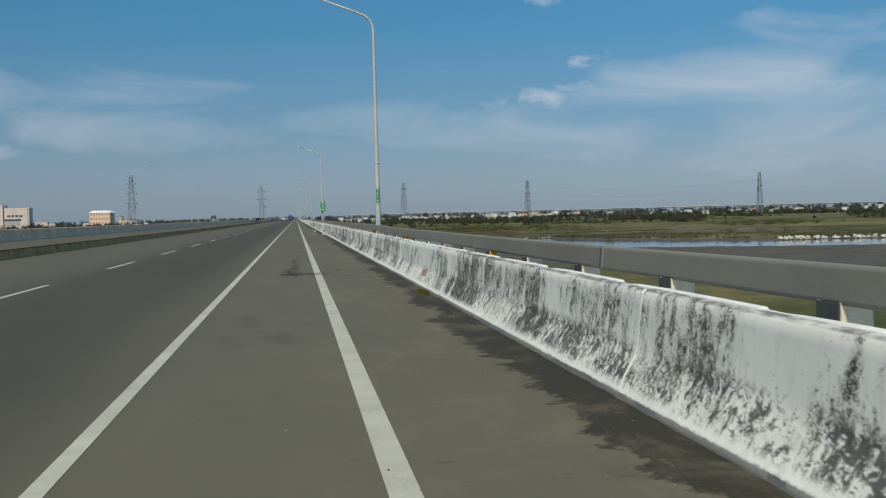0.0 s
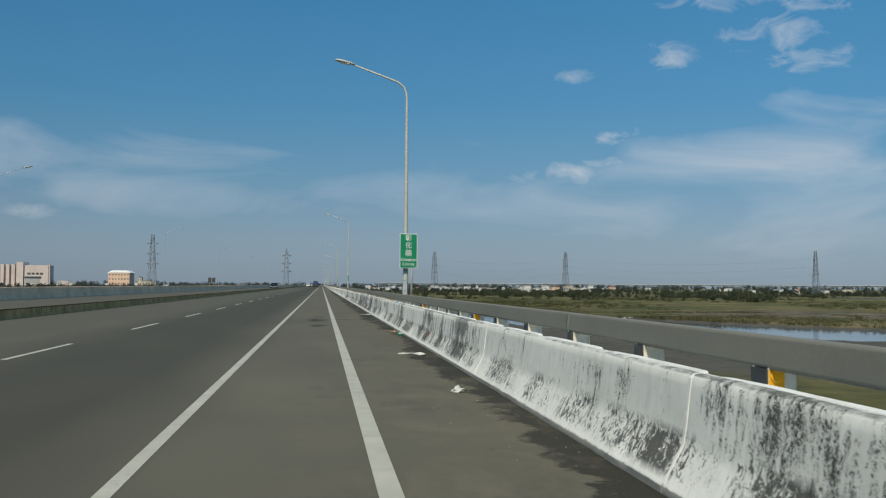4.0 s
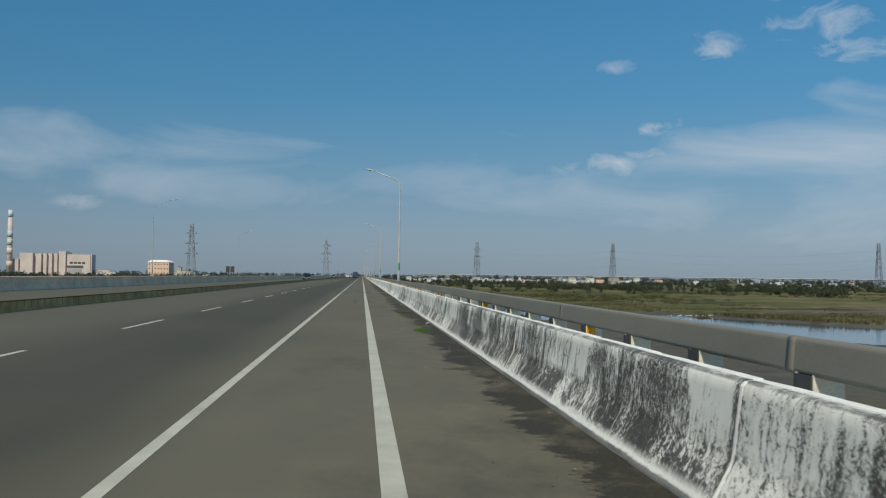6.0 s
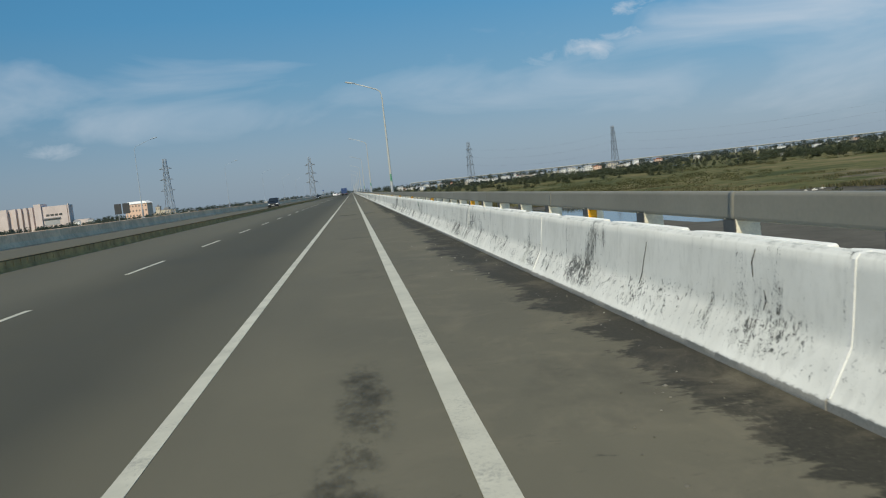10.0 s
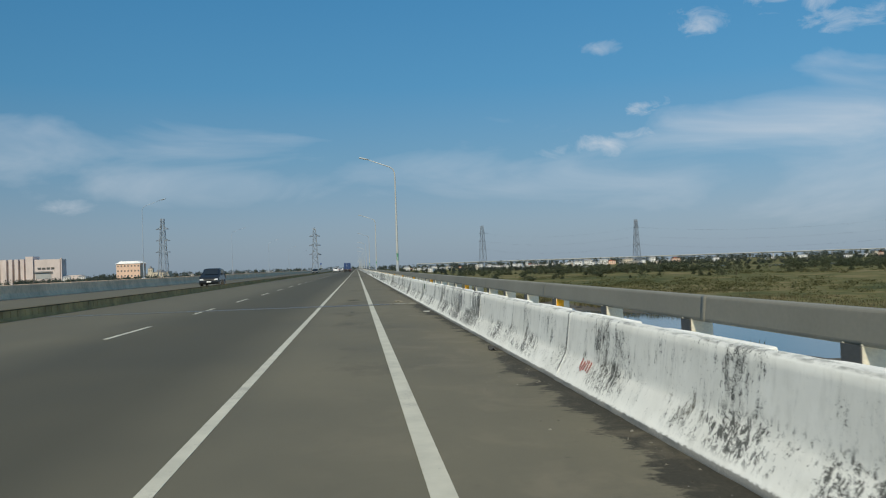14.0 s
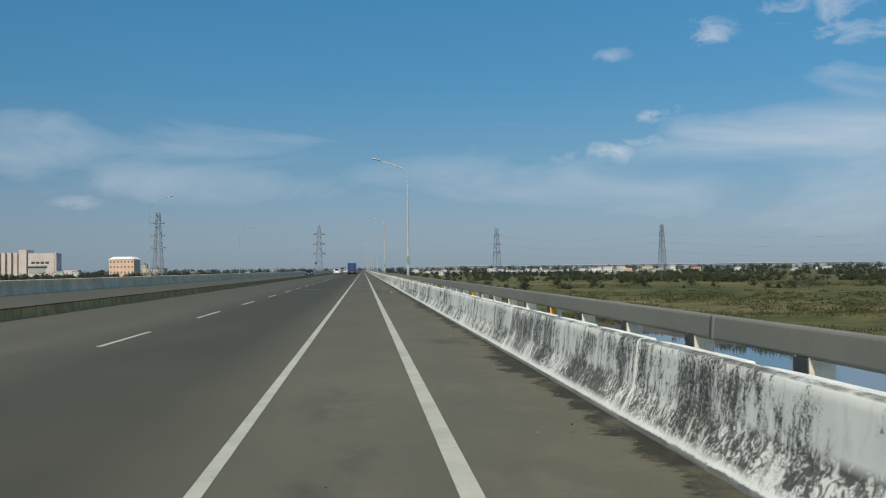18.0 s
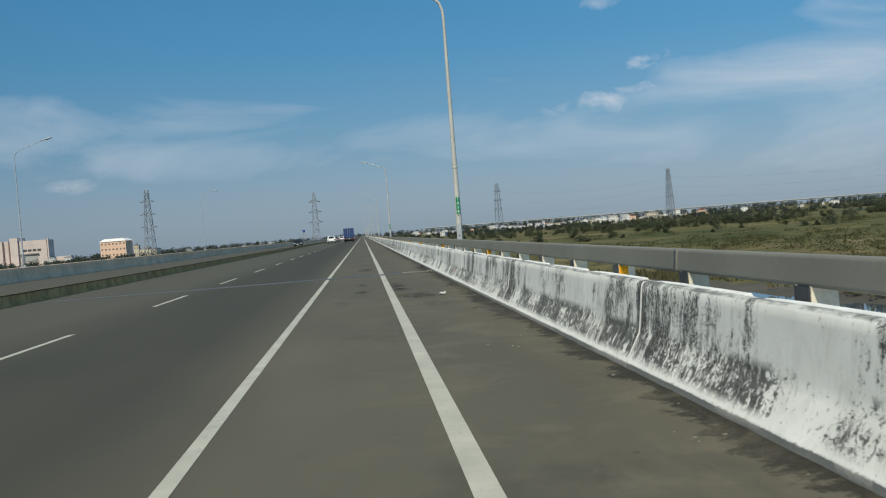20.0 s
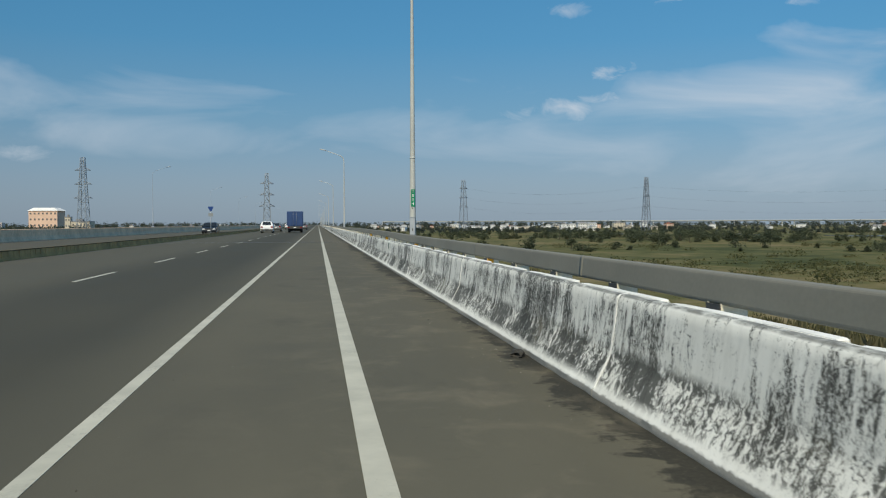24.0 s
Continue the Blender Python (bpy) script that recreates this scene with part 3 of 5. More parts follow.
def parapet_mesh(seed, length=6.985, cells=44):
    def wobble(k, x, y, z):
        big = noise.noise((y * 0.9, seed * 7.3, k * 0.35)) * 0.006
        small = noise.noise((y * 5.0, seed * 3.1, k * 1.7)) * 0.004
        if k <= 2:      # chipped, uneven foot
            small += abs(noise.noise((y * 2.3, seed * 5.0, 0))) * 0.022 + max(0, noise.noise((y * 6.1, seed * 2.0, 7)) - 0.25) * 0.04
        if 9 <= k <= 12:
            small += noise.noise((y * 3.0, seed * 9.0, k)) * 0.006
        inner = 1 if k < 14 else 0
        return (x + (big + small) * inner, y, z + (0.6 * big + 0.5 * small) * inner * (k > 2))

    bm = extrude(FACE + BACK, np.linspace(0.0, length, cells), wobble=wobble)
    for f in bm.faces:
        f.smooth = f.normal.x < -0.2 and abs(f.normal.y) < 0.6 and f.normal.z > 0.03
    ends = [e for f in bm.faces if abs(f.normal.y) > 0.6 for e in f.edges]
    bmesh.ops.split_edges(bm, edges=ends)
    return bm


shapes = [part("panel", parapet_mesh(s), PARAPET, parapet) for s in range(6)]
bead_bm = bmesh.new()
ring = [(x - 0.004, z) for x, z in FACE[2:]] + [(2.40, 0.752)]
rows = [[bead_bm.verts.new((x + (0.02 if side in (0, 3) else 0), y, z - (0.02 if side in (0, 3) and i == len(ring) - 1 else 0))) for i, (x, z) in enumerate(ring)] for side, y in enumerate((-0.026, -0.016, 0.016, 0.026))]
for a, b in zip(rows, rows[1:]):
    for i in range(len(ring) - 1):
        bead_bm.faces.new((a[i], a[i + 1], b[i + 1], b[i]))
bead = part("joint_bead", bead_bm, SEAL, parapet)
for k in range(100):
    y, long = panel_start(k), panel_start(k + 1) - panel_start(k)
    fit_in = pose(0, y, 0) @ Matrix.Diagonal((1, (long - 0.015) / 6.985, 1, 1))
    ob = shapes[k] if k < 6 else again(shapes[(k * 5 + k // 7) % 6], parapet, (0, y, 0))
    ob.matrix_basis = fit_in
    if k == 0:
        bead.matrix_basis = pose(0, y - 0.007, 0)
    elif abs((y - JOINT + 0.1) % 105) > 1:
        again(bead, parapet, (0, y - 0.007, 0))
y += long
far_end = part("panel_run", extrude(FACE + BACK, np.linspace(y, Y1, 60)), PARAPET, parapet)

# ---- steel rail on the parapet ----
rail = thing("guard_rail", "dull grey galvanised steel rail on short posts along the parapet", "railing", kind="structure")
RAILX = 2.80
corner = [(0.022 * math.cos(a), 0.03 * math.sin(a)) for a in np.linspace(0, math.pi / 2, 5)]
oval = []
for turn, (cx, cz) in enumerate(((0.038, 0.075), (-0.030, 0.075), (-0.044, -0.075), (0.03, -0.075))):
    for x, z in (corner if turn % 2 == 0 else corner[::-1]):
        oval.append((RAILX + cx + (x if turn in (0, 3) else -x), 0.885 + cz + (z if turn in (0, 1) else -z)))
beam = part("rail_section", extrude(oval, [0, 5.985]), GALVANISED, rail)
sleeve = part("rail_sleeve", extrude([(RAILX + (x - RAILX) * 1.012, 0.885 + (z - 0.885) * 1.008) for x, z in oval], [-0.05, 0.05], smooth=True), GALVANISED, rail)


def sag(y):
    """The rail hangs a few centimetres lower on some stretches."""
    low = 0.0
    for at, half, deep in ((18, 14, 0.04), (106, 22, 0.02), (436, 24, 0.055)):
        u = max(0.0, 1 - ((y - at) / half) ** 4)
        low += deep * u
    return -low


beam.matrix_basis, sleeve.matrix_basis = pose(0, -40, 0), pose(0, -40, 0)
for k in range(1, 102):
    y = -40 + 6 * k
    tilt = math.degrees(math.atan2(sag(y + 6) - sag(y), 6))
    again(beam, rail, (0, y, 0)).matrix_basis = pose(0, y, sag(y), tilt, 0, 0)
    again(sleeve, rail, (0, y, sag(y)))
part("rail_run", extrude(oval, np.linspace(-40 + 6 * 102, Y1, 40), smooth=True), GALVANISED, rail)

post_bm = bmesh.new()


def wedge(bm, x0, x1, y0, y1, z0, z1, shrink):
    vs = [bm.verts.new((x + (shrink if top and x == x1 else 0) * -1, y, z)) for top, z in ((0, z0), (1, z1)) for y in (y0, y1) for x in (x0, x1)]
    for q in ((0, 2, 3, 1), (4, 5, 7, 6), (0, 1, 5, 4), (2, 6, 7, 3), (0, 4, 6, 2), (1, 3, 7, 5)):
        bm.faces.new([vs[i] for i in q])


wedge(post_bm, -0.066, 0.120, 0.09, 0.10, -0.165, 0.125, 0.008)
wedge(post_bm, -0.066, 0.125, -0.10, -0.09, -0.165, 0.125, 0.008)
wedge(post_bm, -0.12, 0.20, -0.15, 0.15, -0.168, -0.155, 0.0)
flange_bm = bmesh.new()
wedge(flange_bm, -0.078, -0.067, -0.10, 0.10, -0.165, 0.118, 0.0)
rail_post = part("post", post_bm, POSTLIT, rail)
flange = part("flange", flange_bm, POSTSHADE, rail_post, "steel flange with its shade in the colour")
refl = part("reflector", tube([(-0.015, -0.103, 0), (-0.015, -0.108, 0), (-0.015, -0.116, 0), (-0.015, -0.12, 0)], [0.042, 0.042, 0.04, 0.032], 20), AMBER, rail_post, "amber reflector disc")
backing = part("reflector_plate", boxes((-0.062, 0.04, -0.1035, -0.1005, -0.10, 0.115)), AMBER, rail_post, "yellow reflector plate")
refl.location = (0.0, 0, 0.075)
YELLOW = [-29, -18.5, -8, 2.4, 12.8, 22.9, 33.1, 44.5, 54.8, 65.1, 75.6, 86.2, 94.4, 106.5, 114.8, 123.3, 133.8, 144.1, 154.3, 164.8, 175.9, 186.1, 196.6, 207.2, 217.8, 228.3, 238.7, 246.9, 259.3, 269.7, 280.4, 290.8, 301.2, 312.7, 322.4, 332.6, 342.8, 353.3, 363.9, 374.4, 386.1, 398.4, 408.5, 418.8, 429.0, 439.0, 449.3, 459.6, 469.8, 480.0]
amber_refl, amber_plate = refl, backing
done = False
for a, b in zip(YELLOW, YELLOW[1:]):
    for j in range(5):
        y = a + (b - a) * j / 5
        if j == 0 and not done:
            rail_post.matrix_basis = pose(RAILX, y, 0.668)
            o, done = rail_post, True
            continue
        o = again(rail_post, rail, (RAILX, y, 0.668 + sag(y)))
        again(flange, o, (0, 0, 0))
        if j == 0:
            again(amber_refl, o, (0, 0, 0.075)), again(amber_plate, o, (0, 0, 0))
strip_bm = bmesh.new()
cut = [(2.388, 0.738), (2.389, 0.7515), (2.392, 0.7535), (2.442, 0.757), (2.446, 0.730)]
ends = [(-0.95, 0.55), (-0.93, 1.0), (-0.5, 1.02), (-0.1, 0.92), (0.3, 0.97), (0.55, 0.78), (0.8, 0.6), (0.95, 0.2)]
strip_rows = [[strip_bm.verts.new((x, y, 0.738 + (z - 0.738) * tall)) for x, z in cut] for y, tall in ends]
for a, b in zip(strip_rows, strip_rows[1:]):
    for i in range(5):
        strip_bm.faces.new((a[i], b[i], b[(i + 1) % 5], a[(i + 1) % 5]))
strip_bm.faces.new(strip_rows[0]), strip_bm.faces.new(strip_rows[-1][::-1])
bmesh.ops.recalc_face_normals(strip_bm, faces=strip_bm.faces)
strip = None
for a, b in zip(YELLOW, YELLOW[1:]):
    for j in range(5):
        y = a + (b - a) * (j + 0.5) / 5
        if strip is None:
            strip = part("coping_strip", strip_bm, SEAL, parapet, "white mortar strip along the coping")
            strip.matrix_basis = pose(0, y, 0)
        elif 0 < y < 450:
            again(strip, parapet, (0, y, 0))
rest = bmesh.new()
for k in range(200):
    y = 480 + 2.05 * k
    box(rest, RAILX - 0.07, RAILX + 0.14, y - 0.085, y + 0.085, 0.5, 0.80)
tagged(part("far_posts", rest, POSTLIT, rail), kind="stuff")


# ---- lamp posts ----
def lamp_post(number, name="street_lamp", paint=POLEPAINT, slim=1.0):
    lamp = thing(name, "tall pale grey steel lamp post with a curved arm", "street lamp", "lamp posts along the bridge")
    bend = [(0.0, 0, 7.34), (-0.02, 0, 7.62), (-0.12, 0, 7.86), (-0.33, 0, 8.02), (-0.7, 0, 8.16), (-1.95, 0, 8.60)]
    part("shaft", tube([(0, 0, 0.02), (0, 0, 0.9), (0, 0, 2.4), (0, 0, 5.0)] + bend, [r * slim for r in (0.098, 0.095, 0.080, 0.062, 0.046, 0.044, 0.042, 0.040, 0.037, 0.030)], 12), paint, lamp)
    part("sleeve", tube([(0, 0, 2.58), (0, 0, 2.6), (0, 0, 2.63)], [0.083, 0.09, 0.083], 12), paint, lamp)
    part("base_plate", boxes((-0.21, 0.21, -0.21, 0.21, 0.0, 0.028), bevel=0.004), BOXGREY, lamp)
    for x in (-0.16, 0.16):
        for y in (-0.16, 0.16):
            o = part("bolt", tube([(0, 0, 0.0), (0, 0, 0.085)], 0.016, 6), BOXGREY, lamp)
            o.location = (x, y, 0)
    for turn in (0, 90, 180, 270):
        bm = bmesh.new()
        vs = [bm.verts.new(p) for p in ((0.09, -0.008, 0.02), (0.2, -0.008, 0.02), (0.085, -0.008, 0.2), (0.09, 0.008, 0.02), (0.2, 0.008, 0.02), (0.085, 0.008, 0.2))]
        for q in ((0, 1, 2), (3, 5, 4), (0, 3, 4, 1), (1, 4, 5, 2), (2, 5, 3, 0)):
            bm.faces.new([vs[i] for i in q])
        part("gusset", bm, BOXGREY, lamp).rotation_euler = (0, 0, radians(turn + 45))
    case = part("junction_box", boxes((-0.105, 0.05, -0.14, -0.06, 0.28, 0.80), bevel=0.008), BOXGREY, lamp, "blue-grey junction box strapped to the post")
    part("lid", boxes((-0.115, 0.06, -0.15, -0.06, 0.80, 0.82)), BOXGREY, case)
    part("latch", boxes((-0.04, -0.015, -0.148, -0.14, 0.40, 0.47)), SLEEVE, case)
    head = bmesh.new()
    sections = [(-1.9, 0.05, 0.04), (-2.05, 0.09, 0.055), (-2.3, 0.135, 0.075), (-2.5, 0.12, 0.065), (-2.62, 0.06, 0.03)]
    rings = []
    for x, wide, high in sections:
        z = 8.62 + (-1.95 - x) * 0.2
        rings.append([head.verts.new((x, wide * math.cos(a), z + high * math.sin(a) * (1.0 if math.sin(a) > 0 else 0.6))) for a in (2 * math.pi * k / 12 for k in range(12))])
    for a, b in zip(rings, rings[1:]):
        for k in range(12):
            head.faces.new((a[k], a[(k + 1) % 12], b[(k + 1) % 12], b[k])).smooth = True
    head.faces.new(rings[0]), head.faces.new(rings[-1])
    bmesh.ops.recalc_face_normals(head, faces=head.faces)
    lamp_head = part("lamp_head", head, paint, lamp, "pale cobra-head luminaire")
    bm = boxes((-2.48, -2.12, -0.085, 0.085, -0.012, 0.0))
    glass = part("lens", bm, WHITE, lamp_head)
    glass.matrix_basis = pose(0.0, 0, 8.195, 0, 11.3, 0)
    if number:
        plate = part("number_plate", boxes((-0.06, 0.055, -0.098, -0.09, 1.13, 1.65)), GREEN, lamp, "green number plate")
        for i, digit in enumerate(number):
            o = part("digit", writing(digit, 0.125), WHITE, plate)
            o.location = (0, -0.1, 1.585 - 0.125 * i)
        part("tag", boxes((-0.03, 0.0, -0.094, -0.088, 1.06, 1.10)), SLEEVE, lamp)
    return lamp


LAMPX, LAMPZ = 3.0, 0.66
for k, number in enumerate(("I048", "I046", "I044", "I042", "I040", "I038", "I036", "I034")):
    lamp_post(number).location = (LAMPX, -37.9 + 70 * k + (0.8 if k == 1 else 0), LAMPZ)
bare = lamp_post("")
bare.location = (LAMPX, -37.9 + 70 * 8, LAMPZ)
for k in range(9, 22):
    copy_thing(bare, pose(LAMPX, -37.9 + 70 * k, LAMPZ))
# the same post, slimmed and sky-toned to fade with distance
grey = lamp_post("", paint=POLESKYTONE, slim=0.62)
tagged(grey, "tall lamp post of the opposite carriageway, slimmed and sky-toned")
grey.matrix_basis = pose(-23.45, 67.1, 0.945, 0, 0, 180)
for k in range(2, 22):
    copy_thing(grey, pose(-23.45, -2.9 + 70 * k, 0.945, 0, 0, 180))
# concrete plinths under the lamp posts and the sign
plinth = part("plinth", boxes((LAMPX - 0.27, LAMPX + 0.235, -0.27, 0.27, 0.49, LAMPZ - 0.001), bevel=0.01), DECK, parapet, "grey concrete plinth")
plinth.matrix_basis = pose(0, -37.9, 0)
for k in range(1, 22):
    again(plinth, parapet, (0, -37.9 + 70 * k + (0.8 if k == 1 else 0), 0))
again(plinth, parapet, (0.2, 101.85, 0))


# ---- median and the far side ----
median = thing("median", "low weathered concrete median kerb with slotted sides", "median barrier", kind="structure")
part("base", boxes((-11.15, -10.76, Y0, Y1, -0.4, 0.10)), MEDIAN, median)
part("core", boxes((-11.10, -10.822, Y0, Y1, 0.10, 0.33)), MEDIAN, median)
part("cap", boxes((-11.13, -10.79, Y0, Y1, 0.33, 0.37)), MOSS, median)
stub = part("rib", boxes((-10.84, -10.805, -0.20, 0.20, 0.10, 0.328)), MEDIAN, median)
stub.matrix_basis = pose(0, 170, 0)
for k in range(1, 300):
    again(stub, median, (0, 170 + 0.62 * k, 0))
run = bmesh.new()
for k in range(0, 1130):
    y = -30.26 + 0.62 * k
    if y < 169.6 or y > 355.6:
        box(run, -10.84, -10.805, y - 0.20, y + 0.20, 0.10, 0.328)
tagged(part("ribs", run, MEDIAN, median), kind="stuff")
far_wall = thing("wall_far_parapet", "pale grey weathered concrete parapet of the opposite carriageway", "parapet", kind="structure")
tall_face = [(-22.5 - (x - 2.12), z * 1.28) for x, z in FACE] + [(-22.95, 0.95), (-23.75, 0.944), (-23.75, -0.45), (-22.6, -0.5), (-22.55, -0.06)]
far_panel = part("panel", extrude(tall_face, [0, 3.5, 6.96]), FARWALL, far_wall)
far_panel.matrix_basis = pose(0, -23.3, 0)
for k in range(1, 122):
    again(far_panel, far_wall, (0, -23.3 + 7 * k, 0))
part("panel_run", extrude(tall_face, np.linspace(60.7 + 770, Y1, 40)), FARWALL, far_wall)
part("panel_run", extrude(tall_face, np.linspace(Y0, -23.34, 6)), FARWALL, far_wall)
# thin dark strip on the road where it meets the far wall
part("foot_strip", boxes((-22.47, -22.05, Y0, Y1, 0.001, 0.012)), SLEEVE, far_wall, "dark strip along the wall foot")

# ---- girders and piers that carry the two decks ----
for name, x0, x1 in (("girder_east", -10.6, 3.0), ("girder_west", -23.5, -12.4)):
    girder = thing(name, "grey concrete box girder under the carriageway", "bridge girder", kind="structure")
    for x in (x0 + 1.2, (x0 + x1) / 2, x1 - 1.2):
        part("beam", boxes((x - 0.8, x + 0.8, Y0, Y1, -2.05, -0.46)), DECK, girder)
    part("slab", boxes((x0, x1, Y0, Y1, -0.455, -0.451)), DECK, girder)


def pier(y):
    p = thing("pier", "grey concrete bridge pier with a hammerhead cap", "bridge pier", "bridge piers", kind="structure", at=(0, y, 0))
    for x in (-3.8, -17.9):
        part("cap", boxes((x - 5.4, x + 5.4, -1.1, 1.1, -3.3, -2.06), bevel=0.08), DECK, p)
        part("column", tube([(x, 0, -12.0), (x, 0, -11.0), (x, 0, -4.5), (x, 0, -3.31)], [1.05, 1.05, 1.05, 1.6], 20), DECK, p)


for k in range(-6, 16):
    pier(JOINT + SPAN * k)

# ---- expansion joints and the seams over the piers ----


def expansion_joint(y):
    joint = thing("expansion_joint", "dark blue-grey steel finger joint between pale concrete strips", "expansion joint", "joints across the road", at=(0, y, 0))
    for side in (-1, 1):
        a, b = sorted((side * 0.20, side * 0.40))
        ys = np.linspace(-10.7, 2.1, 60)
        bm = bmesh.new()
        rows = [[bm.verts.new((x, yy + noise.noise((x * 1.7, y, yy * 9)) * 0.03 * (abs(yy) > 0.3), z)) for yy in (a, b) for z in (0.001, 0.006)] for x in ys]
        for p, q in zip(rows, rows[1:]):
            for i, j in ((0, 1), (1, 3), (3, 2)):
                bm.faces.new((p[i], p[j], q[j], q[i]))
        bmesh.ops.recalc_face_normals(bm, faces=bm.faces)
        part("header", bm, HEADER, joint, "pale concrete strip beside the joint")
        bm = boxes((-10.7, 1.15, min(side * 0.05, side * 0.20), max(side * 0.05, side * 0.20), 0.001, 0.009))
        for k in range(118):
            x = -10.65 + 0.1 * k + (0.05 if side > 0 else 0)
            box(bm, x, x + 0.045, min(side * 0.05, -side * 0.05), max(side * 0.05, -side * 0.05), 0.001, 0.008)
        part("finger_plate", bm, STEELBLUE, joint, "dark steel plate with comb teeth")
        bm = bmesh.new()
        for k in range(15):
            x = -10.4 + 0.8 * k
            tube([(x, side * 0.17, 0.008), (x, side * 0.17, 0.014)], 0.022, 8, bm)
        tagged(part("bolt_heads", bm, SLEEVE, joint), kind="stuff")
    part("gap", boxes((-10.7, 2.1, -0.05, 0.05, 0.0005, 0.003)), TAR, joint, "black gap of the joint")
    bm = bmesh.new()
    rng = random.Random(int(y))
    for k in range(26):
        x, yy, r = rng.uniform(1.1, 2.05), rng.gauss(0, 0.13), rng.uniform(0.02, 0.07)
        pts = [bm.verts.new((x + r * rng.uniform(0.5, 1) * math.cos(a), yy + r * rng.uniform(0.5, 1) * math.sin(a), 0.007)) for a in np.linspace(0, 2 * math.pi, 7)[:-1]]
        top = bm.verts.new((x, yy, 0.007 + r * 0.35))
        for i in range(6):
            bm.faces.new((pts[i], pts[(i + 1) % 6], top))
    tagged(part("rubble", bm, MORTAR, joint, "broken grey mortar crumbs"), kind="stuff")
    # mortar smeared over the steel's end, streaked towards the parapet
    for lane in range(7):
        bm, rows = bmesh.new(), []
        x0 = 1.25 - 0.14 * lane * (y > 270 and y < 285) + rng.uniform(-0.2, 0.3)
        mid = -0.2 + 0.075 * lane
        for i in range(16):
            x = x0 + (2.09 - x0) * i / 15
            half = 0.040 * min(1, i / 4) * (0.4 + 0.9 * abs(noise.noise((x * 3, lane * 5.1, y))))
            shift = 0.04 * noise.noise((x * 1.5, lane * 2.3, y)) + 0.25 * (i / 15) ** 2 * (mid if mid > 0 else 0.2 * mid)
            rows.append([bm.verts.new((x, mid + shift + e * half, 0.0095 + 0.0003 * lane)) for e in (-1, 1)])
        for p, q in zip(rows, rows[1:]):
            bm.faces.new((p[0], q[0], q[1], p[1]))
        part("mortar_smear", bm, MORTAR, joint, "pale streak of mortar")


for y in JOINTS:
    if -60 < y < 700:
        expansion_joint(y + 0.2)


def crack(y, x0, x1, wide, name="tar_seam", label="thin black tar seam across the hard shoulder"):
    bm = bmesh.new()
    xs = np.linspace(x0, x1, int((x1 - x0) * 7))
    rows = []
    for x in xs:
        m = y + noise.noise((x * 1.3, y, 0)) * 0.05 + noise.noise((x * 7, y, 5)) * 0.015
        w = wide * (0.55 + 0.9 * abs(noise.noise((x * 4, y, 9))))
        rows.append([bm.verts.new((x, m + s * w, 0.0055)) for s in (-1, 1)])
    for a, b in zip(rows, rows[1:]):
        bm.faces.new((a[0], b[0], b[1], a[1]))
    part(name, bm, TAR, road, label)


for k in range(-5, 9):
    y = JOINT + SPAN * k
    if (k % 3) and y < 400:
        crack(y + 0.35, -1.1 if k % 2 else -9.0, 2.0, 0.012)


def splash(x, y, rx, ry, seed):
    """A flat stain lying on the road; its ragged border is in the material."""
    bm = bmesh.new()
    n = 20
    bm.faces.new([bm.verts.new((x + 1.5 * rx * math.cos(2 * math.pi * i / n), y + 1.5 * ry * math.sin(2 * math.pi * i / n), 0.0052 + 0.0002 * (seed % 9))) for i in range(n)])
    part("oil_stain", bm, STAIN, road, "dark oil stain")


def make_stain():
    s = Shader("oil_stain", 0.75, 0, 0.3)
    s.set("Base Color", (0.030, 0.028, 0.022))
    box_coord = s.n.new("ShaderNodeTexCoord").outputs["Generated"]
    flat_coord = s.n.new("ShaderNodeVectorMath")
    flat_coord.operation = "MULTIPLY"
    flat_coord.inputs[1].default_value = (1, 1, 0)
    s.l.new(box_coord, flat_coord.inputs[0])
    middle = s.n.new("ShaderNodeVectorMath")
    middle.operation = "DISTANCE"
    middle.inputs[1].default_value = (0.5, 0.5, 0.0)
    s.l.new(flat_coord.outputs[0], middle.inputs[0])
    near = s.math("SUBTRACT", 1.0, s.math("MULTIPLY", middle.outputs["Value"], 2.0))
    core = s.math("MULTIPLY", near, 0.55)
    torn = s.math("ADD", s.math("MULTIPLY", s.noise(2.6, 6, 0.7, (1, 0.7, 1)), 2.4), s.math("MULTIPLY", s.noise(13, 6, 0.75, (1.2, 0.45, 1)), 1.3))
    body = s.math("ADD", core, s.math("SUBTRACT", torn, 1.85))
    edge = s.math("MULTIPLY", near, 3.0, True)
    s.set("Alpha", s.math("MULTIPLY", s.ramp(body, (0.05, 0.0), (0.80, 0.58)), edge))
    return s.mat


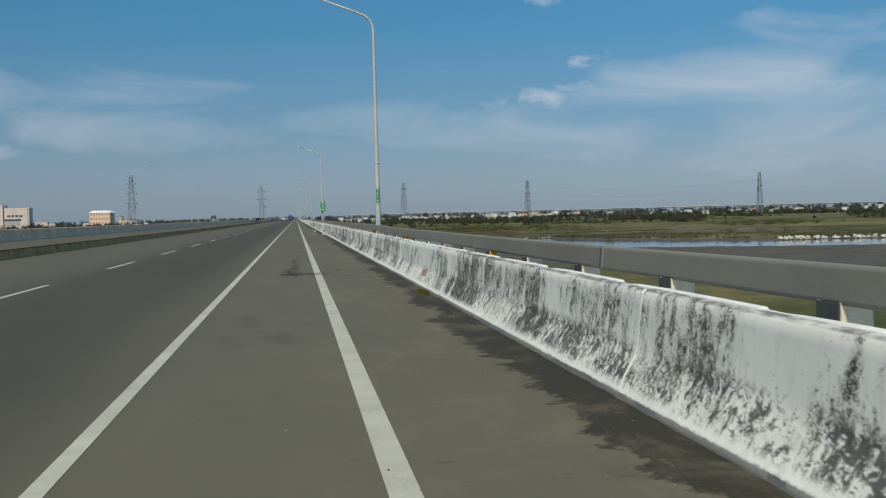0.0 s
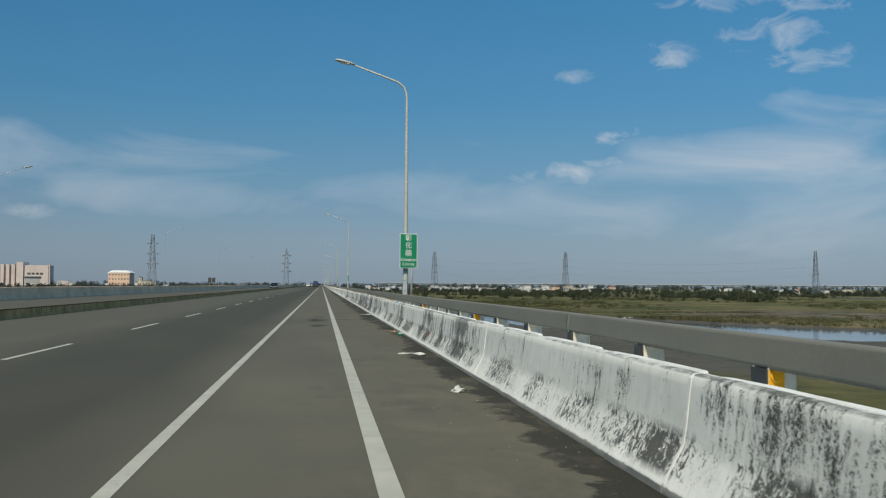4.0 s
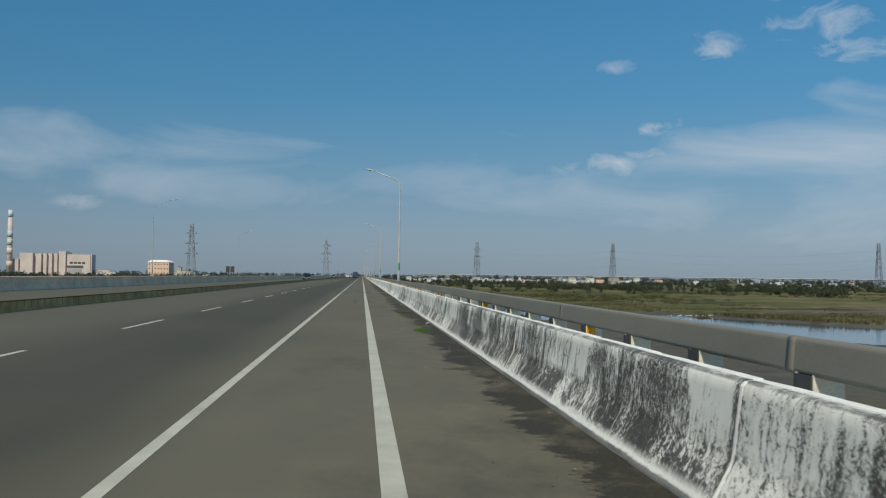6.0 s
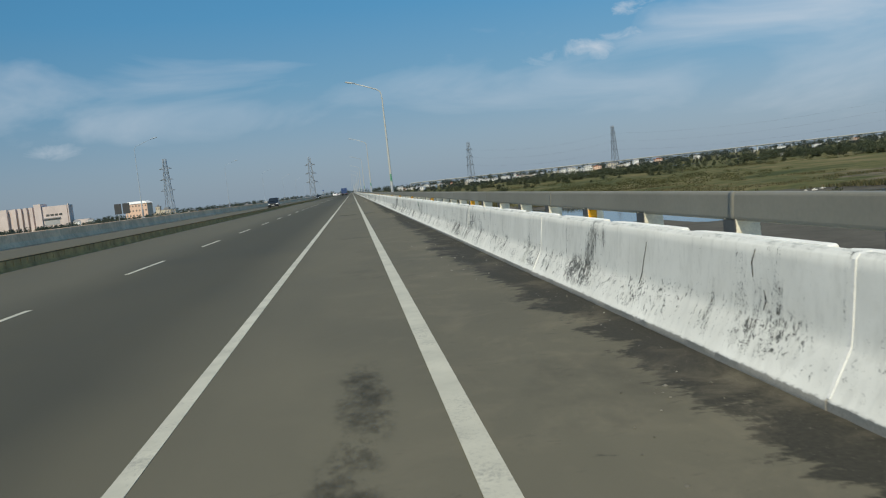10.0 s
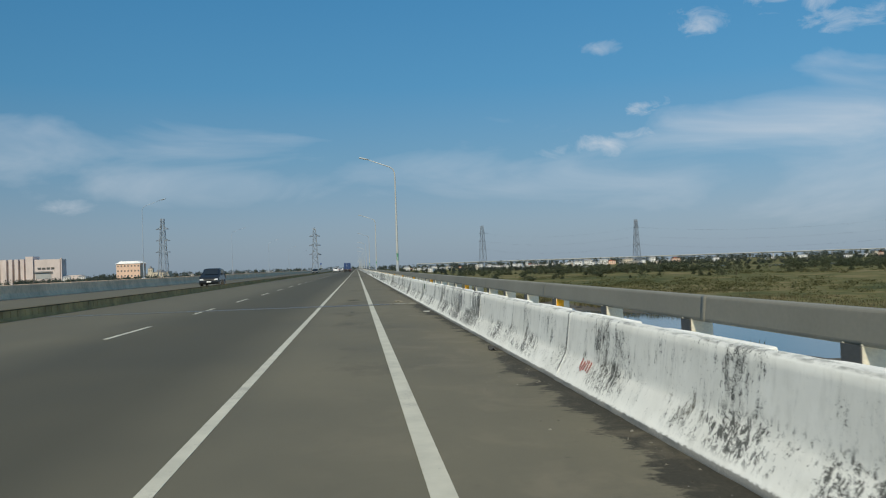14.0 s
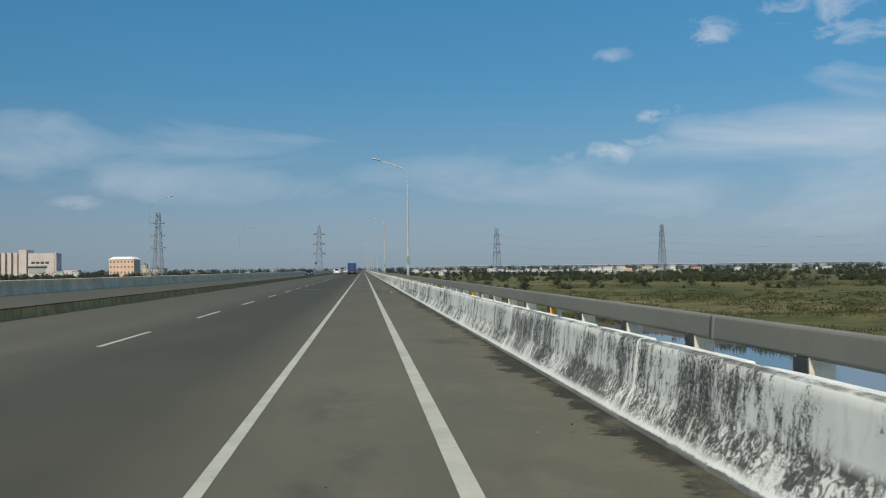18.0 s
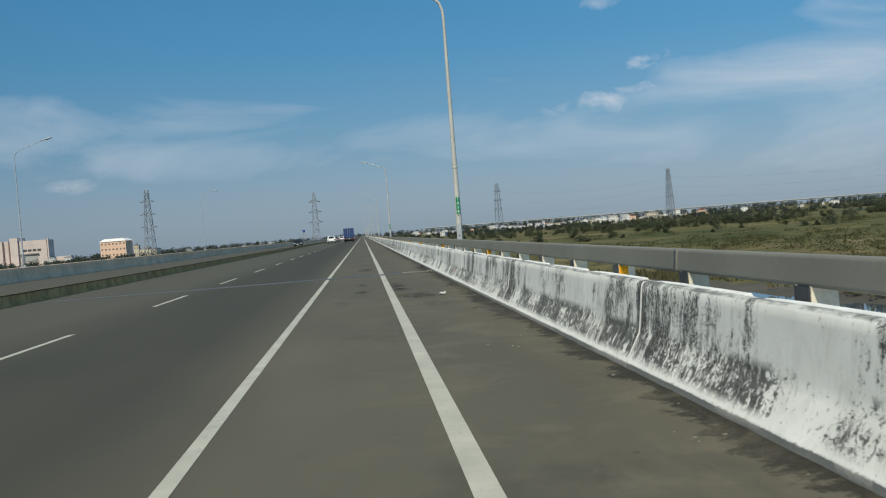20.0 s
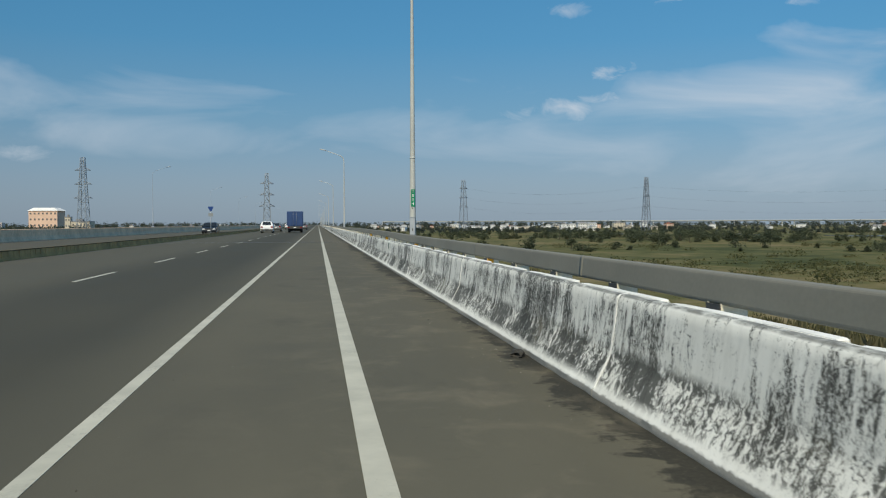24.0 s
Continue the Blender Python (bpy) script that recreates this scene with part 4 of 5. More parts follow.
STAIN = make_stain()
for i, (x, y, rx, ry) in enumerate((
        (-0.2, 102.5, 0.35, 1.3), (-0.12, 105.5, 0.22, 1.0), (-0.1, 98.3, 0.25, 0.9), (0.75, 103.0, 0.5, 0.25), (-0.1, 181.2, 0.15, 0.9), (-0.2, 179.2, 0.16, 0.8), (-0.2, 176.8, 0.22, 0.7), (0.7, 177.2, 0.22, 0.8),
        (-0.22, 374.7, 0.15, 0.5), (0.72, 374.7, 0.2, 0.7), (0.68, 376.4, 0.2, 0.9), (-0.2, 377.6, 0.14, 0.5), (-0.1, 298.9, 0.6, 0.28), (0.9, 298.8, 0.6, 0.25), (-0.7, 226.1, 0.25, 0.7), (-0.15, 225.4, 0.25, 0.8), (0.8, 225.8, 0.35, 0.8),
        (-0.1, 150.0, 0.16, 0.9), (-0.1, 148.0, 0.2, 0.4), (-0.12, 146.1, 0.16, 0.2), (0.62, 149.0, 0.12, 0.45), (-0.09, 26.7, 0.11, 1.0), (-0.08, 24.0, 0.13, 1.1), (0.8, 50.0, 0.6, 0.35), (1.5, 49.2, 0.5, 0.4), (-0.18, 21.0, 0.2, 1.6), (0.25, 20.5, 0.5, 0.5),
        (1.2, 421.1, 0.3, 0.5), (1.05, 53.5, 0.6, 0.6), (-0.2, 273.4, 0.09, 0.3), (-0.27, 271.5, 0.1, 0.3), (-0.15, 72.0, 0.25, 1.2), (-0.1, 387.5, 0.25, 1.0), (-0.2, 283.0, 0.25, 0.9), (1.0, 372.5, 0.4, 0.8))):
    splash(x, y, rx, ry, 31 + i)

def face_x(z):
    """Where the parapet's face stands at a height."""
    return next(x0 + (x1 - x0) * (z - z0) / (z1 - z0) for (x0, z0), (x1, z1) in zip(FACE, FACE[1:]) if z0 <= z <= z1)


# ---- pier plates and paint marks on the parapet ----
PLATES = {32.7: "45", 67.7: "44", 102.7: "43", 137.7: "42", 172.7: "41", 207.7: "40", 242.7: "39", 277.7: "38", 312.7: "37", 347.7: "36", 382.7: "35", 417.7: "34", 452.7: "33"}
for y, number in PLATES.items():
    plate = thing("pier_plate", "small green plate with white lettering on the parapet", "sign", "pier number plates", at=(2.288, panel_start(45 + round((y - JOINT) / 7)) - 0.26, 0.605))
    plate.rotation_euler = (radians(-3), 0, radians(-90))
    part("panel", boxes((-0.085, 0.085, -0.006, 0.004, -0.085, 0.085), bevel=0.002), OLDGREEN, plate)
    o = part("lettering", writing("P", 0.1), OLDWHITE, plate)
    o.location = (-0.045, -0.008, 0.0)
    o = part("lettering", writing(number, 0.075), OLDWHITE, plate)
    o.location = (0.04, -0.008, -0.008)
MARKS = {15.9: "-19.058", 32.55: "-200.06", 52.5: "", 58.2: "", 88.9: "", 100.3: "", 128.6: "-18.877", 156.2: "-18.734", 255.8: "", 313.9: "-18.561", 377.3: "-18.518"}
for y, text in MARKS.items():
    mark = thing("painted_mark", "red hand-painted survey figures on the parapet toe", "graffiti", "red survey marks", at=(2.196, y, 0.27))
    mark.rotation_euler = (radians(-28), 0, radians(-90))
    if text:
        bm = writing(text, 0.175, 0.0)
        mark.location, mark.rotation_euler = (0, y, 0), (0, 0, 0)
        for v in bm.verts:      # the paint follows the curve of the wall
            along, z = v.co.x + 0.18 * v.co.z, 0.255 + v.co.z
            v.co = (face_x(z) - 0.007, -along, z)
        part("lettering", bm, RED, mark)
    else:
        rng = random.Random(int(y))
        mark.location, mark.rotation_euler = (0, y, 0), (0, 0, 0)
        for k in range(5):
            lean, lift = math.tan(radians(rng.uniform(-5, 28))), rng.uniform(-0.015, 0.015)
            bm = bmesh.new()
            steps = [[bm.verts.new((face_x(0.255 + lift + z) - 0.007, 0.16 - 0.08 * k - lean * z + w, 0.255 + lift + z)) for w in (-0.014, 0.014)] for z in (-0.05, -0.02, 0.01, 0.03, 0.05)]
            for a, b in zip(steps, steps[1:]):
                bm.faces.new((a[0], a[1], b[1], b[0]))
            part("stroke", bm, RED, mark)


# ---- cracks in the parapet ----
for k, line in enumerate((((382.03, 0.41), (381.55, 0.335), (381.15, 0.27), (380.96, 0.21)), ((154.5, 0.33), (153.9, 0.27), (153.4, 0.21), (153.0, 0.16)), ((182.67, 0.63), (182.72, 0.5), (182.76, 0.37), (182.8, 0.28)), ((180.73, 0.70), (180.77, 0.62), (180.75, 0.53)), ((180.6, 0.47), (180.57, 0.41), (180.6, 0.35)))):
    pts = []
    for y, z in line:
        pts.append((face_x(z) - 0.002, y, z))
    part("crack", tube(pts, [0.002] + [0.0048] * (len(pts) - 2) + [0.002], 6), TAR, parapet, "dark crack in the paint")

# ---- county sign ----
sign = thing("county_sign", "green county boundary sign with white characters on a post", "road sign", at=(3.08, 101.85, 0.66))
W, H, Z = 0.315, 0.62, 1.86
part("panel", boxes((-W, W, -0.012, 0.0, Z - H, Z + H), bevel=0.004), WHITE, sign, "white-bordered sign panel")
part("field", boxes((-W + 0.018, W - 0.018, -0.016, -0.0125, Z - H + 0.018, Z + H - 0.018)), GREEN, sign, "green sign face")
for body, size, z in (("彰", 0.25, 0.46), ("化", 0.25, 0.19), ("縣", 0.25, -0.09), ("Changhua", 0.145, -0.31), ("County", 0.145, -0.475)):
    part("lettering", writing(body, size, 0.001), WHITE, sign).location = (0, -0.019, Z + z)
part("year", writing("97", 0.05, 0.001), WHITE, sign).location = (W - 0.07, -0.019, Z - H + 0.06)
part("post", tube([(0.12, 0.03, 0.0), (0.12, 0.03, 2.3)], 0.036, 12), POLEPAINT, sign)
for z in (1.5, 2.3):
    part("clamp", boxes((-0.25, 0.2, 0.0, 0.075, z - 0.02, z + 0.02)), BOXGREY, sign)


# ---- signs on the far side ----
pair = thing("sign_pair", "two dark sign panels seen from behind, on posts", "road sign", at=(-23.15, 272.0, 0.65))
for x in (-1.6, -0.75):
    part("panel", boxes((x - 0.36, x + 0.36, -0.02, 0.02, 0.95, 2.05)), plain("sign_back", (0.05, 0.055, 0.06), 0.6), pair)
    part("post", tube([(x, 0.05, -0.3), (x, 0.05, 2.0)], 0.04, 8), BOXGREY, pair)
part("footing", boxes((-2.1, 0.1, -0.15, 0.25, -0.4, 0.0)), DECK, pair)
marker = thing("route_marker", "blue route marker over a small plate on a median post", "road sign", at=(-10.95, 520, 0.372))
part("post", tube([(0, 0.03, 0), (0, 0.03, 2.7)], 0.04, 8), BOXGREY, marker)
bm = bmesh.new()
tri = [(-0.30, 2.72), (-0.25, 2.78), (0.25, 2.78), (0.30, 2.72), (0.06, 2.26), (-0.06, 2.26)]
lo, hi = [[bm.verts.new((x, y, z)) for x, z in tri] for y in (-0.015, 0.015)]
bm.faces.new(lo), bm.faces.new(hi[::-1])
for i in range(6):
    bm.faces.new((lo[i], hi[i], hi[(i + 1) % 6], lo[(i + 1) % 6]))
bmesh.ops.recalc_face_normals(bm, faces=bm.faces)
part("shield", bm, plain("shield_blue", (0.02, 0.06, 0.22), 0.4), marker, "blue triangular shield")
part("panel", boxes((-0.25, 0.25, -0.015, 0.015, 1.75, 2.1)), plain("plate_grey", (0.25, 0.27, 0.28), 0.5), marker)


# ---- vehicles ----
GLASS = plain("tinted_glass", (0.02, 0.025, 0.03), 0.08, 0, 0.05, bump=0, spec=0.6)
TYRE = plain("tyre", (0.02, 0.02, 0.02), 0.9)
RIM = plain("alloy", (0.45, 0.45, 0.46), 0.35, 0.8)
TAIL = plain("tail_lamp", (0.30, 0.01, 0.01), 0.25)
CLEAR = plain("head_lamp", (0.75, 0.76, 0.78), 0.15)


def wheel(parent, x, y, r, wide):
    w = part("wheel", tube([(x - wide / 2, y, r), (x - wide * 0.4, y, r), (x + wide * 0.4, y, r), (x + wide / 2, y, r)], [r * 0.9, r, r, r * 0.9], 20), TYRE, parent, "black tyre")
    part("rim", tube([(x - wide * 0.52, y, r), (x + wide * 0.52, y, r)], r * 0.6, 14), RIM, w)


def car(name, label, paint, tall, long, turn, at):
    c = thing(name, label, "car", at=at)
    h, l = tall, long / 2
    side = [(-l, 0.32), (-l - 0.02, 0.62), (-l + 0.05, 0.95), (-l + 0.22, h * 0.66), (-l + 0.55, h * 0.97), (-l + 1.3, h), (0.35, h * 0.985), (l - 1.45, h * 0.64), (l - 0.35, h * 0.55), (l - 0.03, 0.66), (l, 0.34), (l - 0.1, 0.24), (-l + 0.1, 0.24)]
    bm = bmesh.new()
    rows = []
    for x in (-0.90, -0.86, -0.7, 0.7, 0.86, 0.90):
        rows.append([bm.verts.new((x * (0.82 if z > h * 0.7 else 1.0), y * (0.99 if abs(x) > 0.87 else 1), z - (0.05 if abs(x) > 0.8 and z > h * 0.7 else 0))) for y, z in side])
    n = len(side)
    for a, b in zip(rows, rows[1:]):
        for k in range(n):
            bm.faces.new((a[k], a[(k + 1) % n], b[(k + 1) % n], b[k])).smooth = True
    bm.faces.new(rows[0]), bm.faces.new(rows[-1][::-1])
    bmesh.ops.recalc_face_normals(bm, faces=bm.faces)
    part("body", bm, paint, c)
    bm = bmesh.new()
    vs = [bm.verts.new(p) for p in ((-0.62, -l + 0.255, h * 0.67), (0.62, -l + 0.255, h * 0.67), (0.55, -l + 0.535, h * 0.945), (-0.55, -l + 0.535, h * 0.945))]
    bm.faces.new(vs)
    r = bmesh.ops.extrude_face_region(bm, geom=bm.faces[:])
    bmesh.ops.translate(bm, vec=(0, -0.03, 0.01), verts=[v for v in r["geom"] if isinstance(v, bmesh.types.BMVert)])
    part("rear_window", bm, GLASS, c)
    bm = bmesh.new()
    vs = [bm.verts.new(p) for p in ((-0.66, l - 1.40, h * 0.655), (0.66, l - 1.40, h * 0.655), (0.58, 0.43, h * 0.96), (-0.58, 0.43, h * 0.96))]
    bm.faces.new(vs)
    r = bmesh.ops.extrude_face_region(bm, geom=bm.faces[:])
    bmesh.ops.translate(bm, vec=(0, 0.02, 0.03), verts=[v for v in r["geom"] if isinstance(v, bmesh.types.BMVert)])
    part("windscreen", bm, GLASS, c)
    for s in (-1, 1):
        bm = boxes((s * 0.80 - 0.015, s * 0.80 + 0.015, -l + 0.75, 0.35, h * 0.68, h * 0.91))
        part("side_window", bm, GLASS, c)
        part("tail_light", boxes((s * 0.72 - 0.14, s * 0.72 + 0.14, -l - 0.04, -l + 0.1, 0.78, 0.98), bevel=0.02), TAIL, c)
        part("headlight", boxes((s * 0.68 - 0.17, s * 0.68 + 0.17, l - 0.2, l - 0.0, 0.62, 0.76), bevel=0.03), CLEAR, c)
        part("mirror", boxes((s * 0.98 - 0.09, s * 0.98 + 0.09, 0.5, 0.65, h * 0.62, h * 0.72), bevel=0.03), paint, c)
        for y in (-l + 0.85, l - 0.9):
            wheel(c, s * 0.80, y, 0.33, 0.22)
    part("bumper", boxes((-0.85, 0.85, -l - 0.07, -l + 0.1, 0.34, 0.58), bevel=0.04), SLEEVE, c)
    part("number_plate", boxes((-0.2, 0.2, -l - 0.085, -l - 0.06, 0.66, 0.78)), WHITE, c)
    part("front_plate", boxes((-0.2, 0.2, l + 0.0, l + 0.02, 0.42, 0.54)), WHITE, c)
    part("grille", boxes((-0.42, 0.42, l - 0.05, l + 0.012, 0.60, 0.72)), SLEEVE, c)
    c.rotation_euler = (0, 0, radians(turn))
    return c


WHITECAR = plain("white_car_paint", (0.72, 0.73, 0.74), 0.25, 0, 0.03, bump=0)
DARKCAR = plain("dark_car_paint", (0.022, 0.026, 0.032), 0.25, 0.2, 0.05, bump=0)
GREYCAR = plain("grey_car_paint", (0.16, 0.17, 0.18), 0.3, 0.3, 0.05, bump=0)
BLUEBOX = plain("blue_truck_paint", (0.030, 0.065, 0.17), 0.5, 0, 0.2, 2)
car("car", "white sport utility car in the fast lane", WHITECAR, 1.72, 4.6, 0, (-7.3, 559, 0))
car("car", "dark grey saloon car in the fast lane", GREYCAR, 1.5, 4.6, 0, (-7.2, 585, 0))
car("car", "silver grey saloon car further along the road", GREYCAR, 1.5, 4.5, 0, (-3.2, 631, 0))
car("car", "white saloon car far along the road", WHITECAR, 1.5, 4.5, 0, (-7.2, 653, 0))
car("car", "dark sport utility car on the opposite carriageway", DARKCAR, 1.75, 4.7, 180, (-13.9, 334, 0))
car("car", "dark car on the opposite carriageway by the marker", DARKCAR, 1.55, 4.6, 180, (-13.9, 545, 0))
truck = thing("truck", "navy blue box lorry seen from behind", "truck", at=(-3.35, 565, 0))
part("cargo_box", boxes((-1.2, 1.2, -3.2, 2.2, 1.0, 3.25), bevel=0.03), BLUEBOX, truck)
for s in (-1, 1):
    d = part("rear_door", boxes((s * 0.6 - 0.57, s * 0.6 + 0.57, -3.24, -3.2, 1.06, 3.18)), BLUEBOX, truck)
    part("hinge_bar", tube([(s * 0.25, -3.26, 1.1), (s * 0.25, -3.26, 3.1)], 0.02, 6), RIM, d)
    part("tail_light", boxes((s * 0.95 - 0.18, s * 0.95 + 0.18, -3.26, -3.16, 0.72, 0.84)), TAIL, truck)
    for y in (-2.0, 3.0):
        wheel(truck, s * 0.92, y, 0.42, 0.28)
part("chassis", boxes((-1.1, 1.1, -3.2, 3.6, 0.62, 0.98)), SLEEVE, truck)
part("cab", boxes((-1.05, 1.05, 2.3, 3.9, 0.7, 2.5), bevel=0.12), BLUEBOX, truck)
part("mud_flap", boxes((-1.1, 1.1, -2.6, -2.57, 0.25, 0.7)), BLACK, truck)
part("number_plate", boxes((-0.2, 0.2, -3.27, -3.24, 0.72, 0.84)), WHITE, truck)
part("windscreen", boxes((-0.9, 0.9, 3.88, 3.92, 1.55, 2.3)), GLASS, truck)


# ---- buildings ----
# white plant walls with a pinkish distance haze put into their colour
PINKWHITE = plain("hazed_pinkish_cladding", (0.60, 0.52, 0.50), 0.8, 0, 0.12, 0.05, 0.6, 0)
WALLWHITE = plain("white_render", (0.74, 0.74, 0.73), 0.8, 0, 0.12, 0.05, 0.6, 0)
WALLCREAM = plain("cream_render", (0.58, 0.52, 0.42), 0.8, 0, 0.1, 0.05, 0.6, 0)
WALLPEACH = plain("peach_render", (0.74, 0.52, 0.40), 0.8, 0, 0.1, 0.05, 0.6, 0)
WALLGREY = plain("grey_render", (0.36, 0.37, 0.38), 0.8, 0, 0.12, 0.05, 0.6, 0)
ROOFGREY = plain("grey_roof", (0.25, 0.25, 0.26), 0.7, 0, 0.15, 0.05, 0.6, 0)
ROOFRED = plain("red_roof", (0.32, 0.12, 0.08), 0.7, 0, 0.15, 0.05, 0.6, 0)
PANE = plain("window_pane", (0.17, 0.16, 0.155), 0.15, 0, 0.1, 0.1, bump=0)
EARTH = -9.4


def building(name, label, wide, deep, high, floors, bays, wall, roof, hip, at, turn=0.0):
    """A block with its storeys, window by window on the side towards the bridge, and its roof."""
    b = thing(name, label, "building", at=at)
    part("wall", boxes((-wide / 2, wide / 2, -deep / 2, deep / 2, 0, high)), wall, b)
    bm = bmesh.new()
    if hip:
        vs = [bm.verts.new((sx * wide * f, sy * deep * f, high + z)) for f, z in ((0.54, 0.01), (0.36, hip)) for sx, sy in ((-1, -1), (1, -1), (1, 1), (-1, 1))]
        bm.faces.new(vs[:4][::-1]), bm.faces.new(vs[4:])
        for i in range(4):
            bm.faces.new((vs[i], vs[(i + 1) % 4], vs[4 + (i + 1) % 4], vs[4 + i]))
    else:
        box(bm, -wide / 2 - 0.3, wide / 2 + 0.3, -deep / 2 - 0.3, deep / 2 + 0.3, high + 0.005, high + 0.7)
        box(bm, -wide * 0.2, wide * 0.1, -deep * 0.2, deep * 0.2, high + 0.7, high + 3.0)
    part("roof", bm, roof, b)
    step, rise = wide / bays, high / floors
    pane = None
    for i in range(bays):
        for j in range(floors):
            p = (-wide / 2 + step * (i + 0.5), -deep / 2, rise * (j + 0.55))
            if pane is None:
                pane = part("window", boxes((-step * 0.22, step * 0.22, -0.08, 0.02, -rise * 0.16, rise * 0.16)), PANE, b)
                pane.location = p
            else:
                again(pane, b, p)
    b.rotation_euler = (0, 0, radians(turn))
    return b


building("office_block", "peach-coloured four-storey block with a pale roof", 33, 20, 27.0, 4, 7, WALLPEACH, WALLWHITE, 3.5, (-308, 1490, EARTH), -9)
building("low_building", "low cream building with a small tower", 24, 14, 14.0, 2, 6, WALLCREAM, ROOFGREY, 0, (-254, 1425, EARTH), -6)
building("low_building", "small cream tower beside the low building", 6, 6, 19.0, 3, 2, WALLCREAM, ROOFGREY, 0, (-266, 1421, EARTH), -6)

plant = thing("factory", "large white industrial plant with ribbed walls and a tall chimney", "factory", at=(-634, 1963, EARTH))
part("west_block", boxes((-66, -53, -24, 10, 0, 36)), PINKWHITE, plant)
part("main_hall", boxes((-52.5, -27, -20, 14, 0, 48)), PINKWHITE, plant)
part("rib_wall", boxes((-26.5, 25.5, -12, 14, 0, 47)), PINKWHITE, plant)
part("stair_tower", boxes((26, 39, -26, 10, 0, 52)), PINKWHITE, plant)
part("east_hall", boxes((39.5, 86, -22, 14, 0, 46)), PINKWHITE, plant)
part("mast", boxes((87.0, 89, -22, -18, 0, 48)), PINKWHITE, plant)
part("lean_to", boxes((89.5, 120, -6, 10, 0, 15)), PINKWHITE, plant)
rib = part("rib", boxes((-3.2, 3.2, -19, -12.1, 0, 47.5)), PINKWHITE, plant)
rib.location = (-14, 0, 0)
for k in range(1, 4):
    again(rib, plant, (-14 + 10.5 * k, 0, 0))
for k in range(4):
    part("lettering", boxes((46 + 8 * k, 52 + 8 * k, -22.3, -22.05, 27, 31)), SLEEVE, plant)
part("canopy", boxes((40, 72, -25, -22.05, 22, 24)), ROOFGREY, plant)
part("loading_door", boxes((42, 70, -22.4, -22.05, 10, 21)), WALLGREY, plant)
stack = part("chimney", tube([(-68, -30, 0), (-68, -30, 60), (-68, -30, 133)], [5.8, 5.2, 4.5], 20), PINKWHITE, plant)
for z, c in ((18, (0.66, 0.52, 0.46)), (44, (0.66, 0.60, 0.48)), (62, (0.50, 0.56, 0.46)), (78, (0.48, 0.54, 0.62)), (118, (0.50, 0.62, 0.72))):
    wide = [5.86 - h * 0.6 / 60 if h < 60 else 5.26 - (h - 60) * 0.7 / 73 for h in (z, z + 13)]
    part("band", tube([(-68, -30, z), (-68, -30, z + 13)], wide, 20), plain("stack_band", c, 0.7, 0, 0.1, 0.1, 1, 0), stack)

rng = random.Random(5)
kinds = [(WALLWHITE, ROOFGREY), (WALLWHITE, WALLGREY), (WALLCREAM, ROOFGREY), (WALLWHITE, ROOFGREY), (WALLPEACH, ROOFRED)]
masters = []
for k, (w, r) in enumerate(kinds):
    masters.append(building("town_house", "pale rendered town house among the far trees", 11 + 5 * (k % 3), 11, 9.2 + 1.1 * (k % 4), 3, 4, w, r, 2.0 if k % 2 else 0, (420 + 60 * k, 1900 + 30 * k, EARTH)))
    tagged(masters[-1], group="far town")
for k in range(125):
    bear = radians(rng.choice([rng.uniform(3, 12), rng.uniform(3, 46), rng.uniform(8, 20)]))
    dist = rng.uniform(1350, 2500)
    o = copy_thing(masters[rng.choice([0, 0, 0, 0, 1, 1, 1, 3, 3, 3, 2, 2, 1, 0, 3, 4])], pose(dist * math.sin(bear), 300 + dist * math.cos(bear), EARTH, 0, 0, rng.uniform(-30, 10)) @ Matrix.Diagonal((rng.uniform(0.35, 1.3), rng.uniform(0.6, 1.2), rng.choice([0.48, 0.52, 0.58, 0.66, 0.86]), 1)))
for k in range(16):
    bear = radians(rng.uniform(-34, -2))
    dist = rng.uniform(1500, 2300)
    copy_thing(masters[rng.choice([0, 1, 2, 3])], pose(dist * math.sin(bear), 300 + dist * math.cos(bear), EARTH - 1, 0, 0, rng.uniform(-20, 20)))

# ---- pylons ----
# distance haze is put into the steel's colour, most for the left-hand towers
LATTICE = plain("pylon_steel", (0.29, 0.33, 0.38), 0.6, 0.3, 0.1, 0.2, 2, 0)


# darker copy with less haze in it, for the right-hand towers
DARKLATTICE = plain("less_hazed_pylon_steel", (0.23, 0.27, 0.32), 0.6, 0.3, 0.1, 0.2, 2, 0)


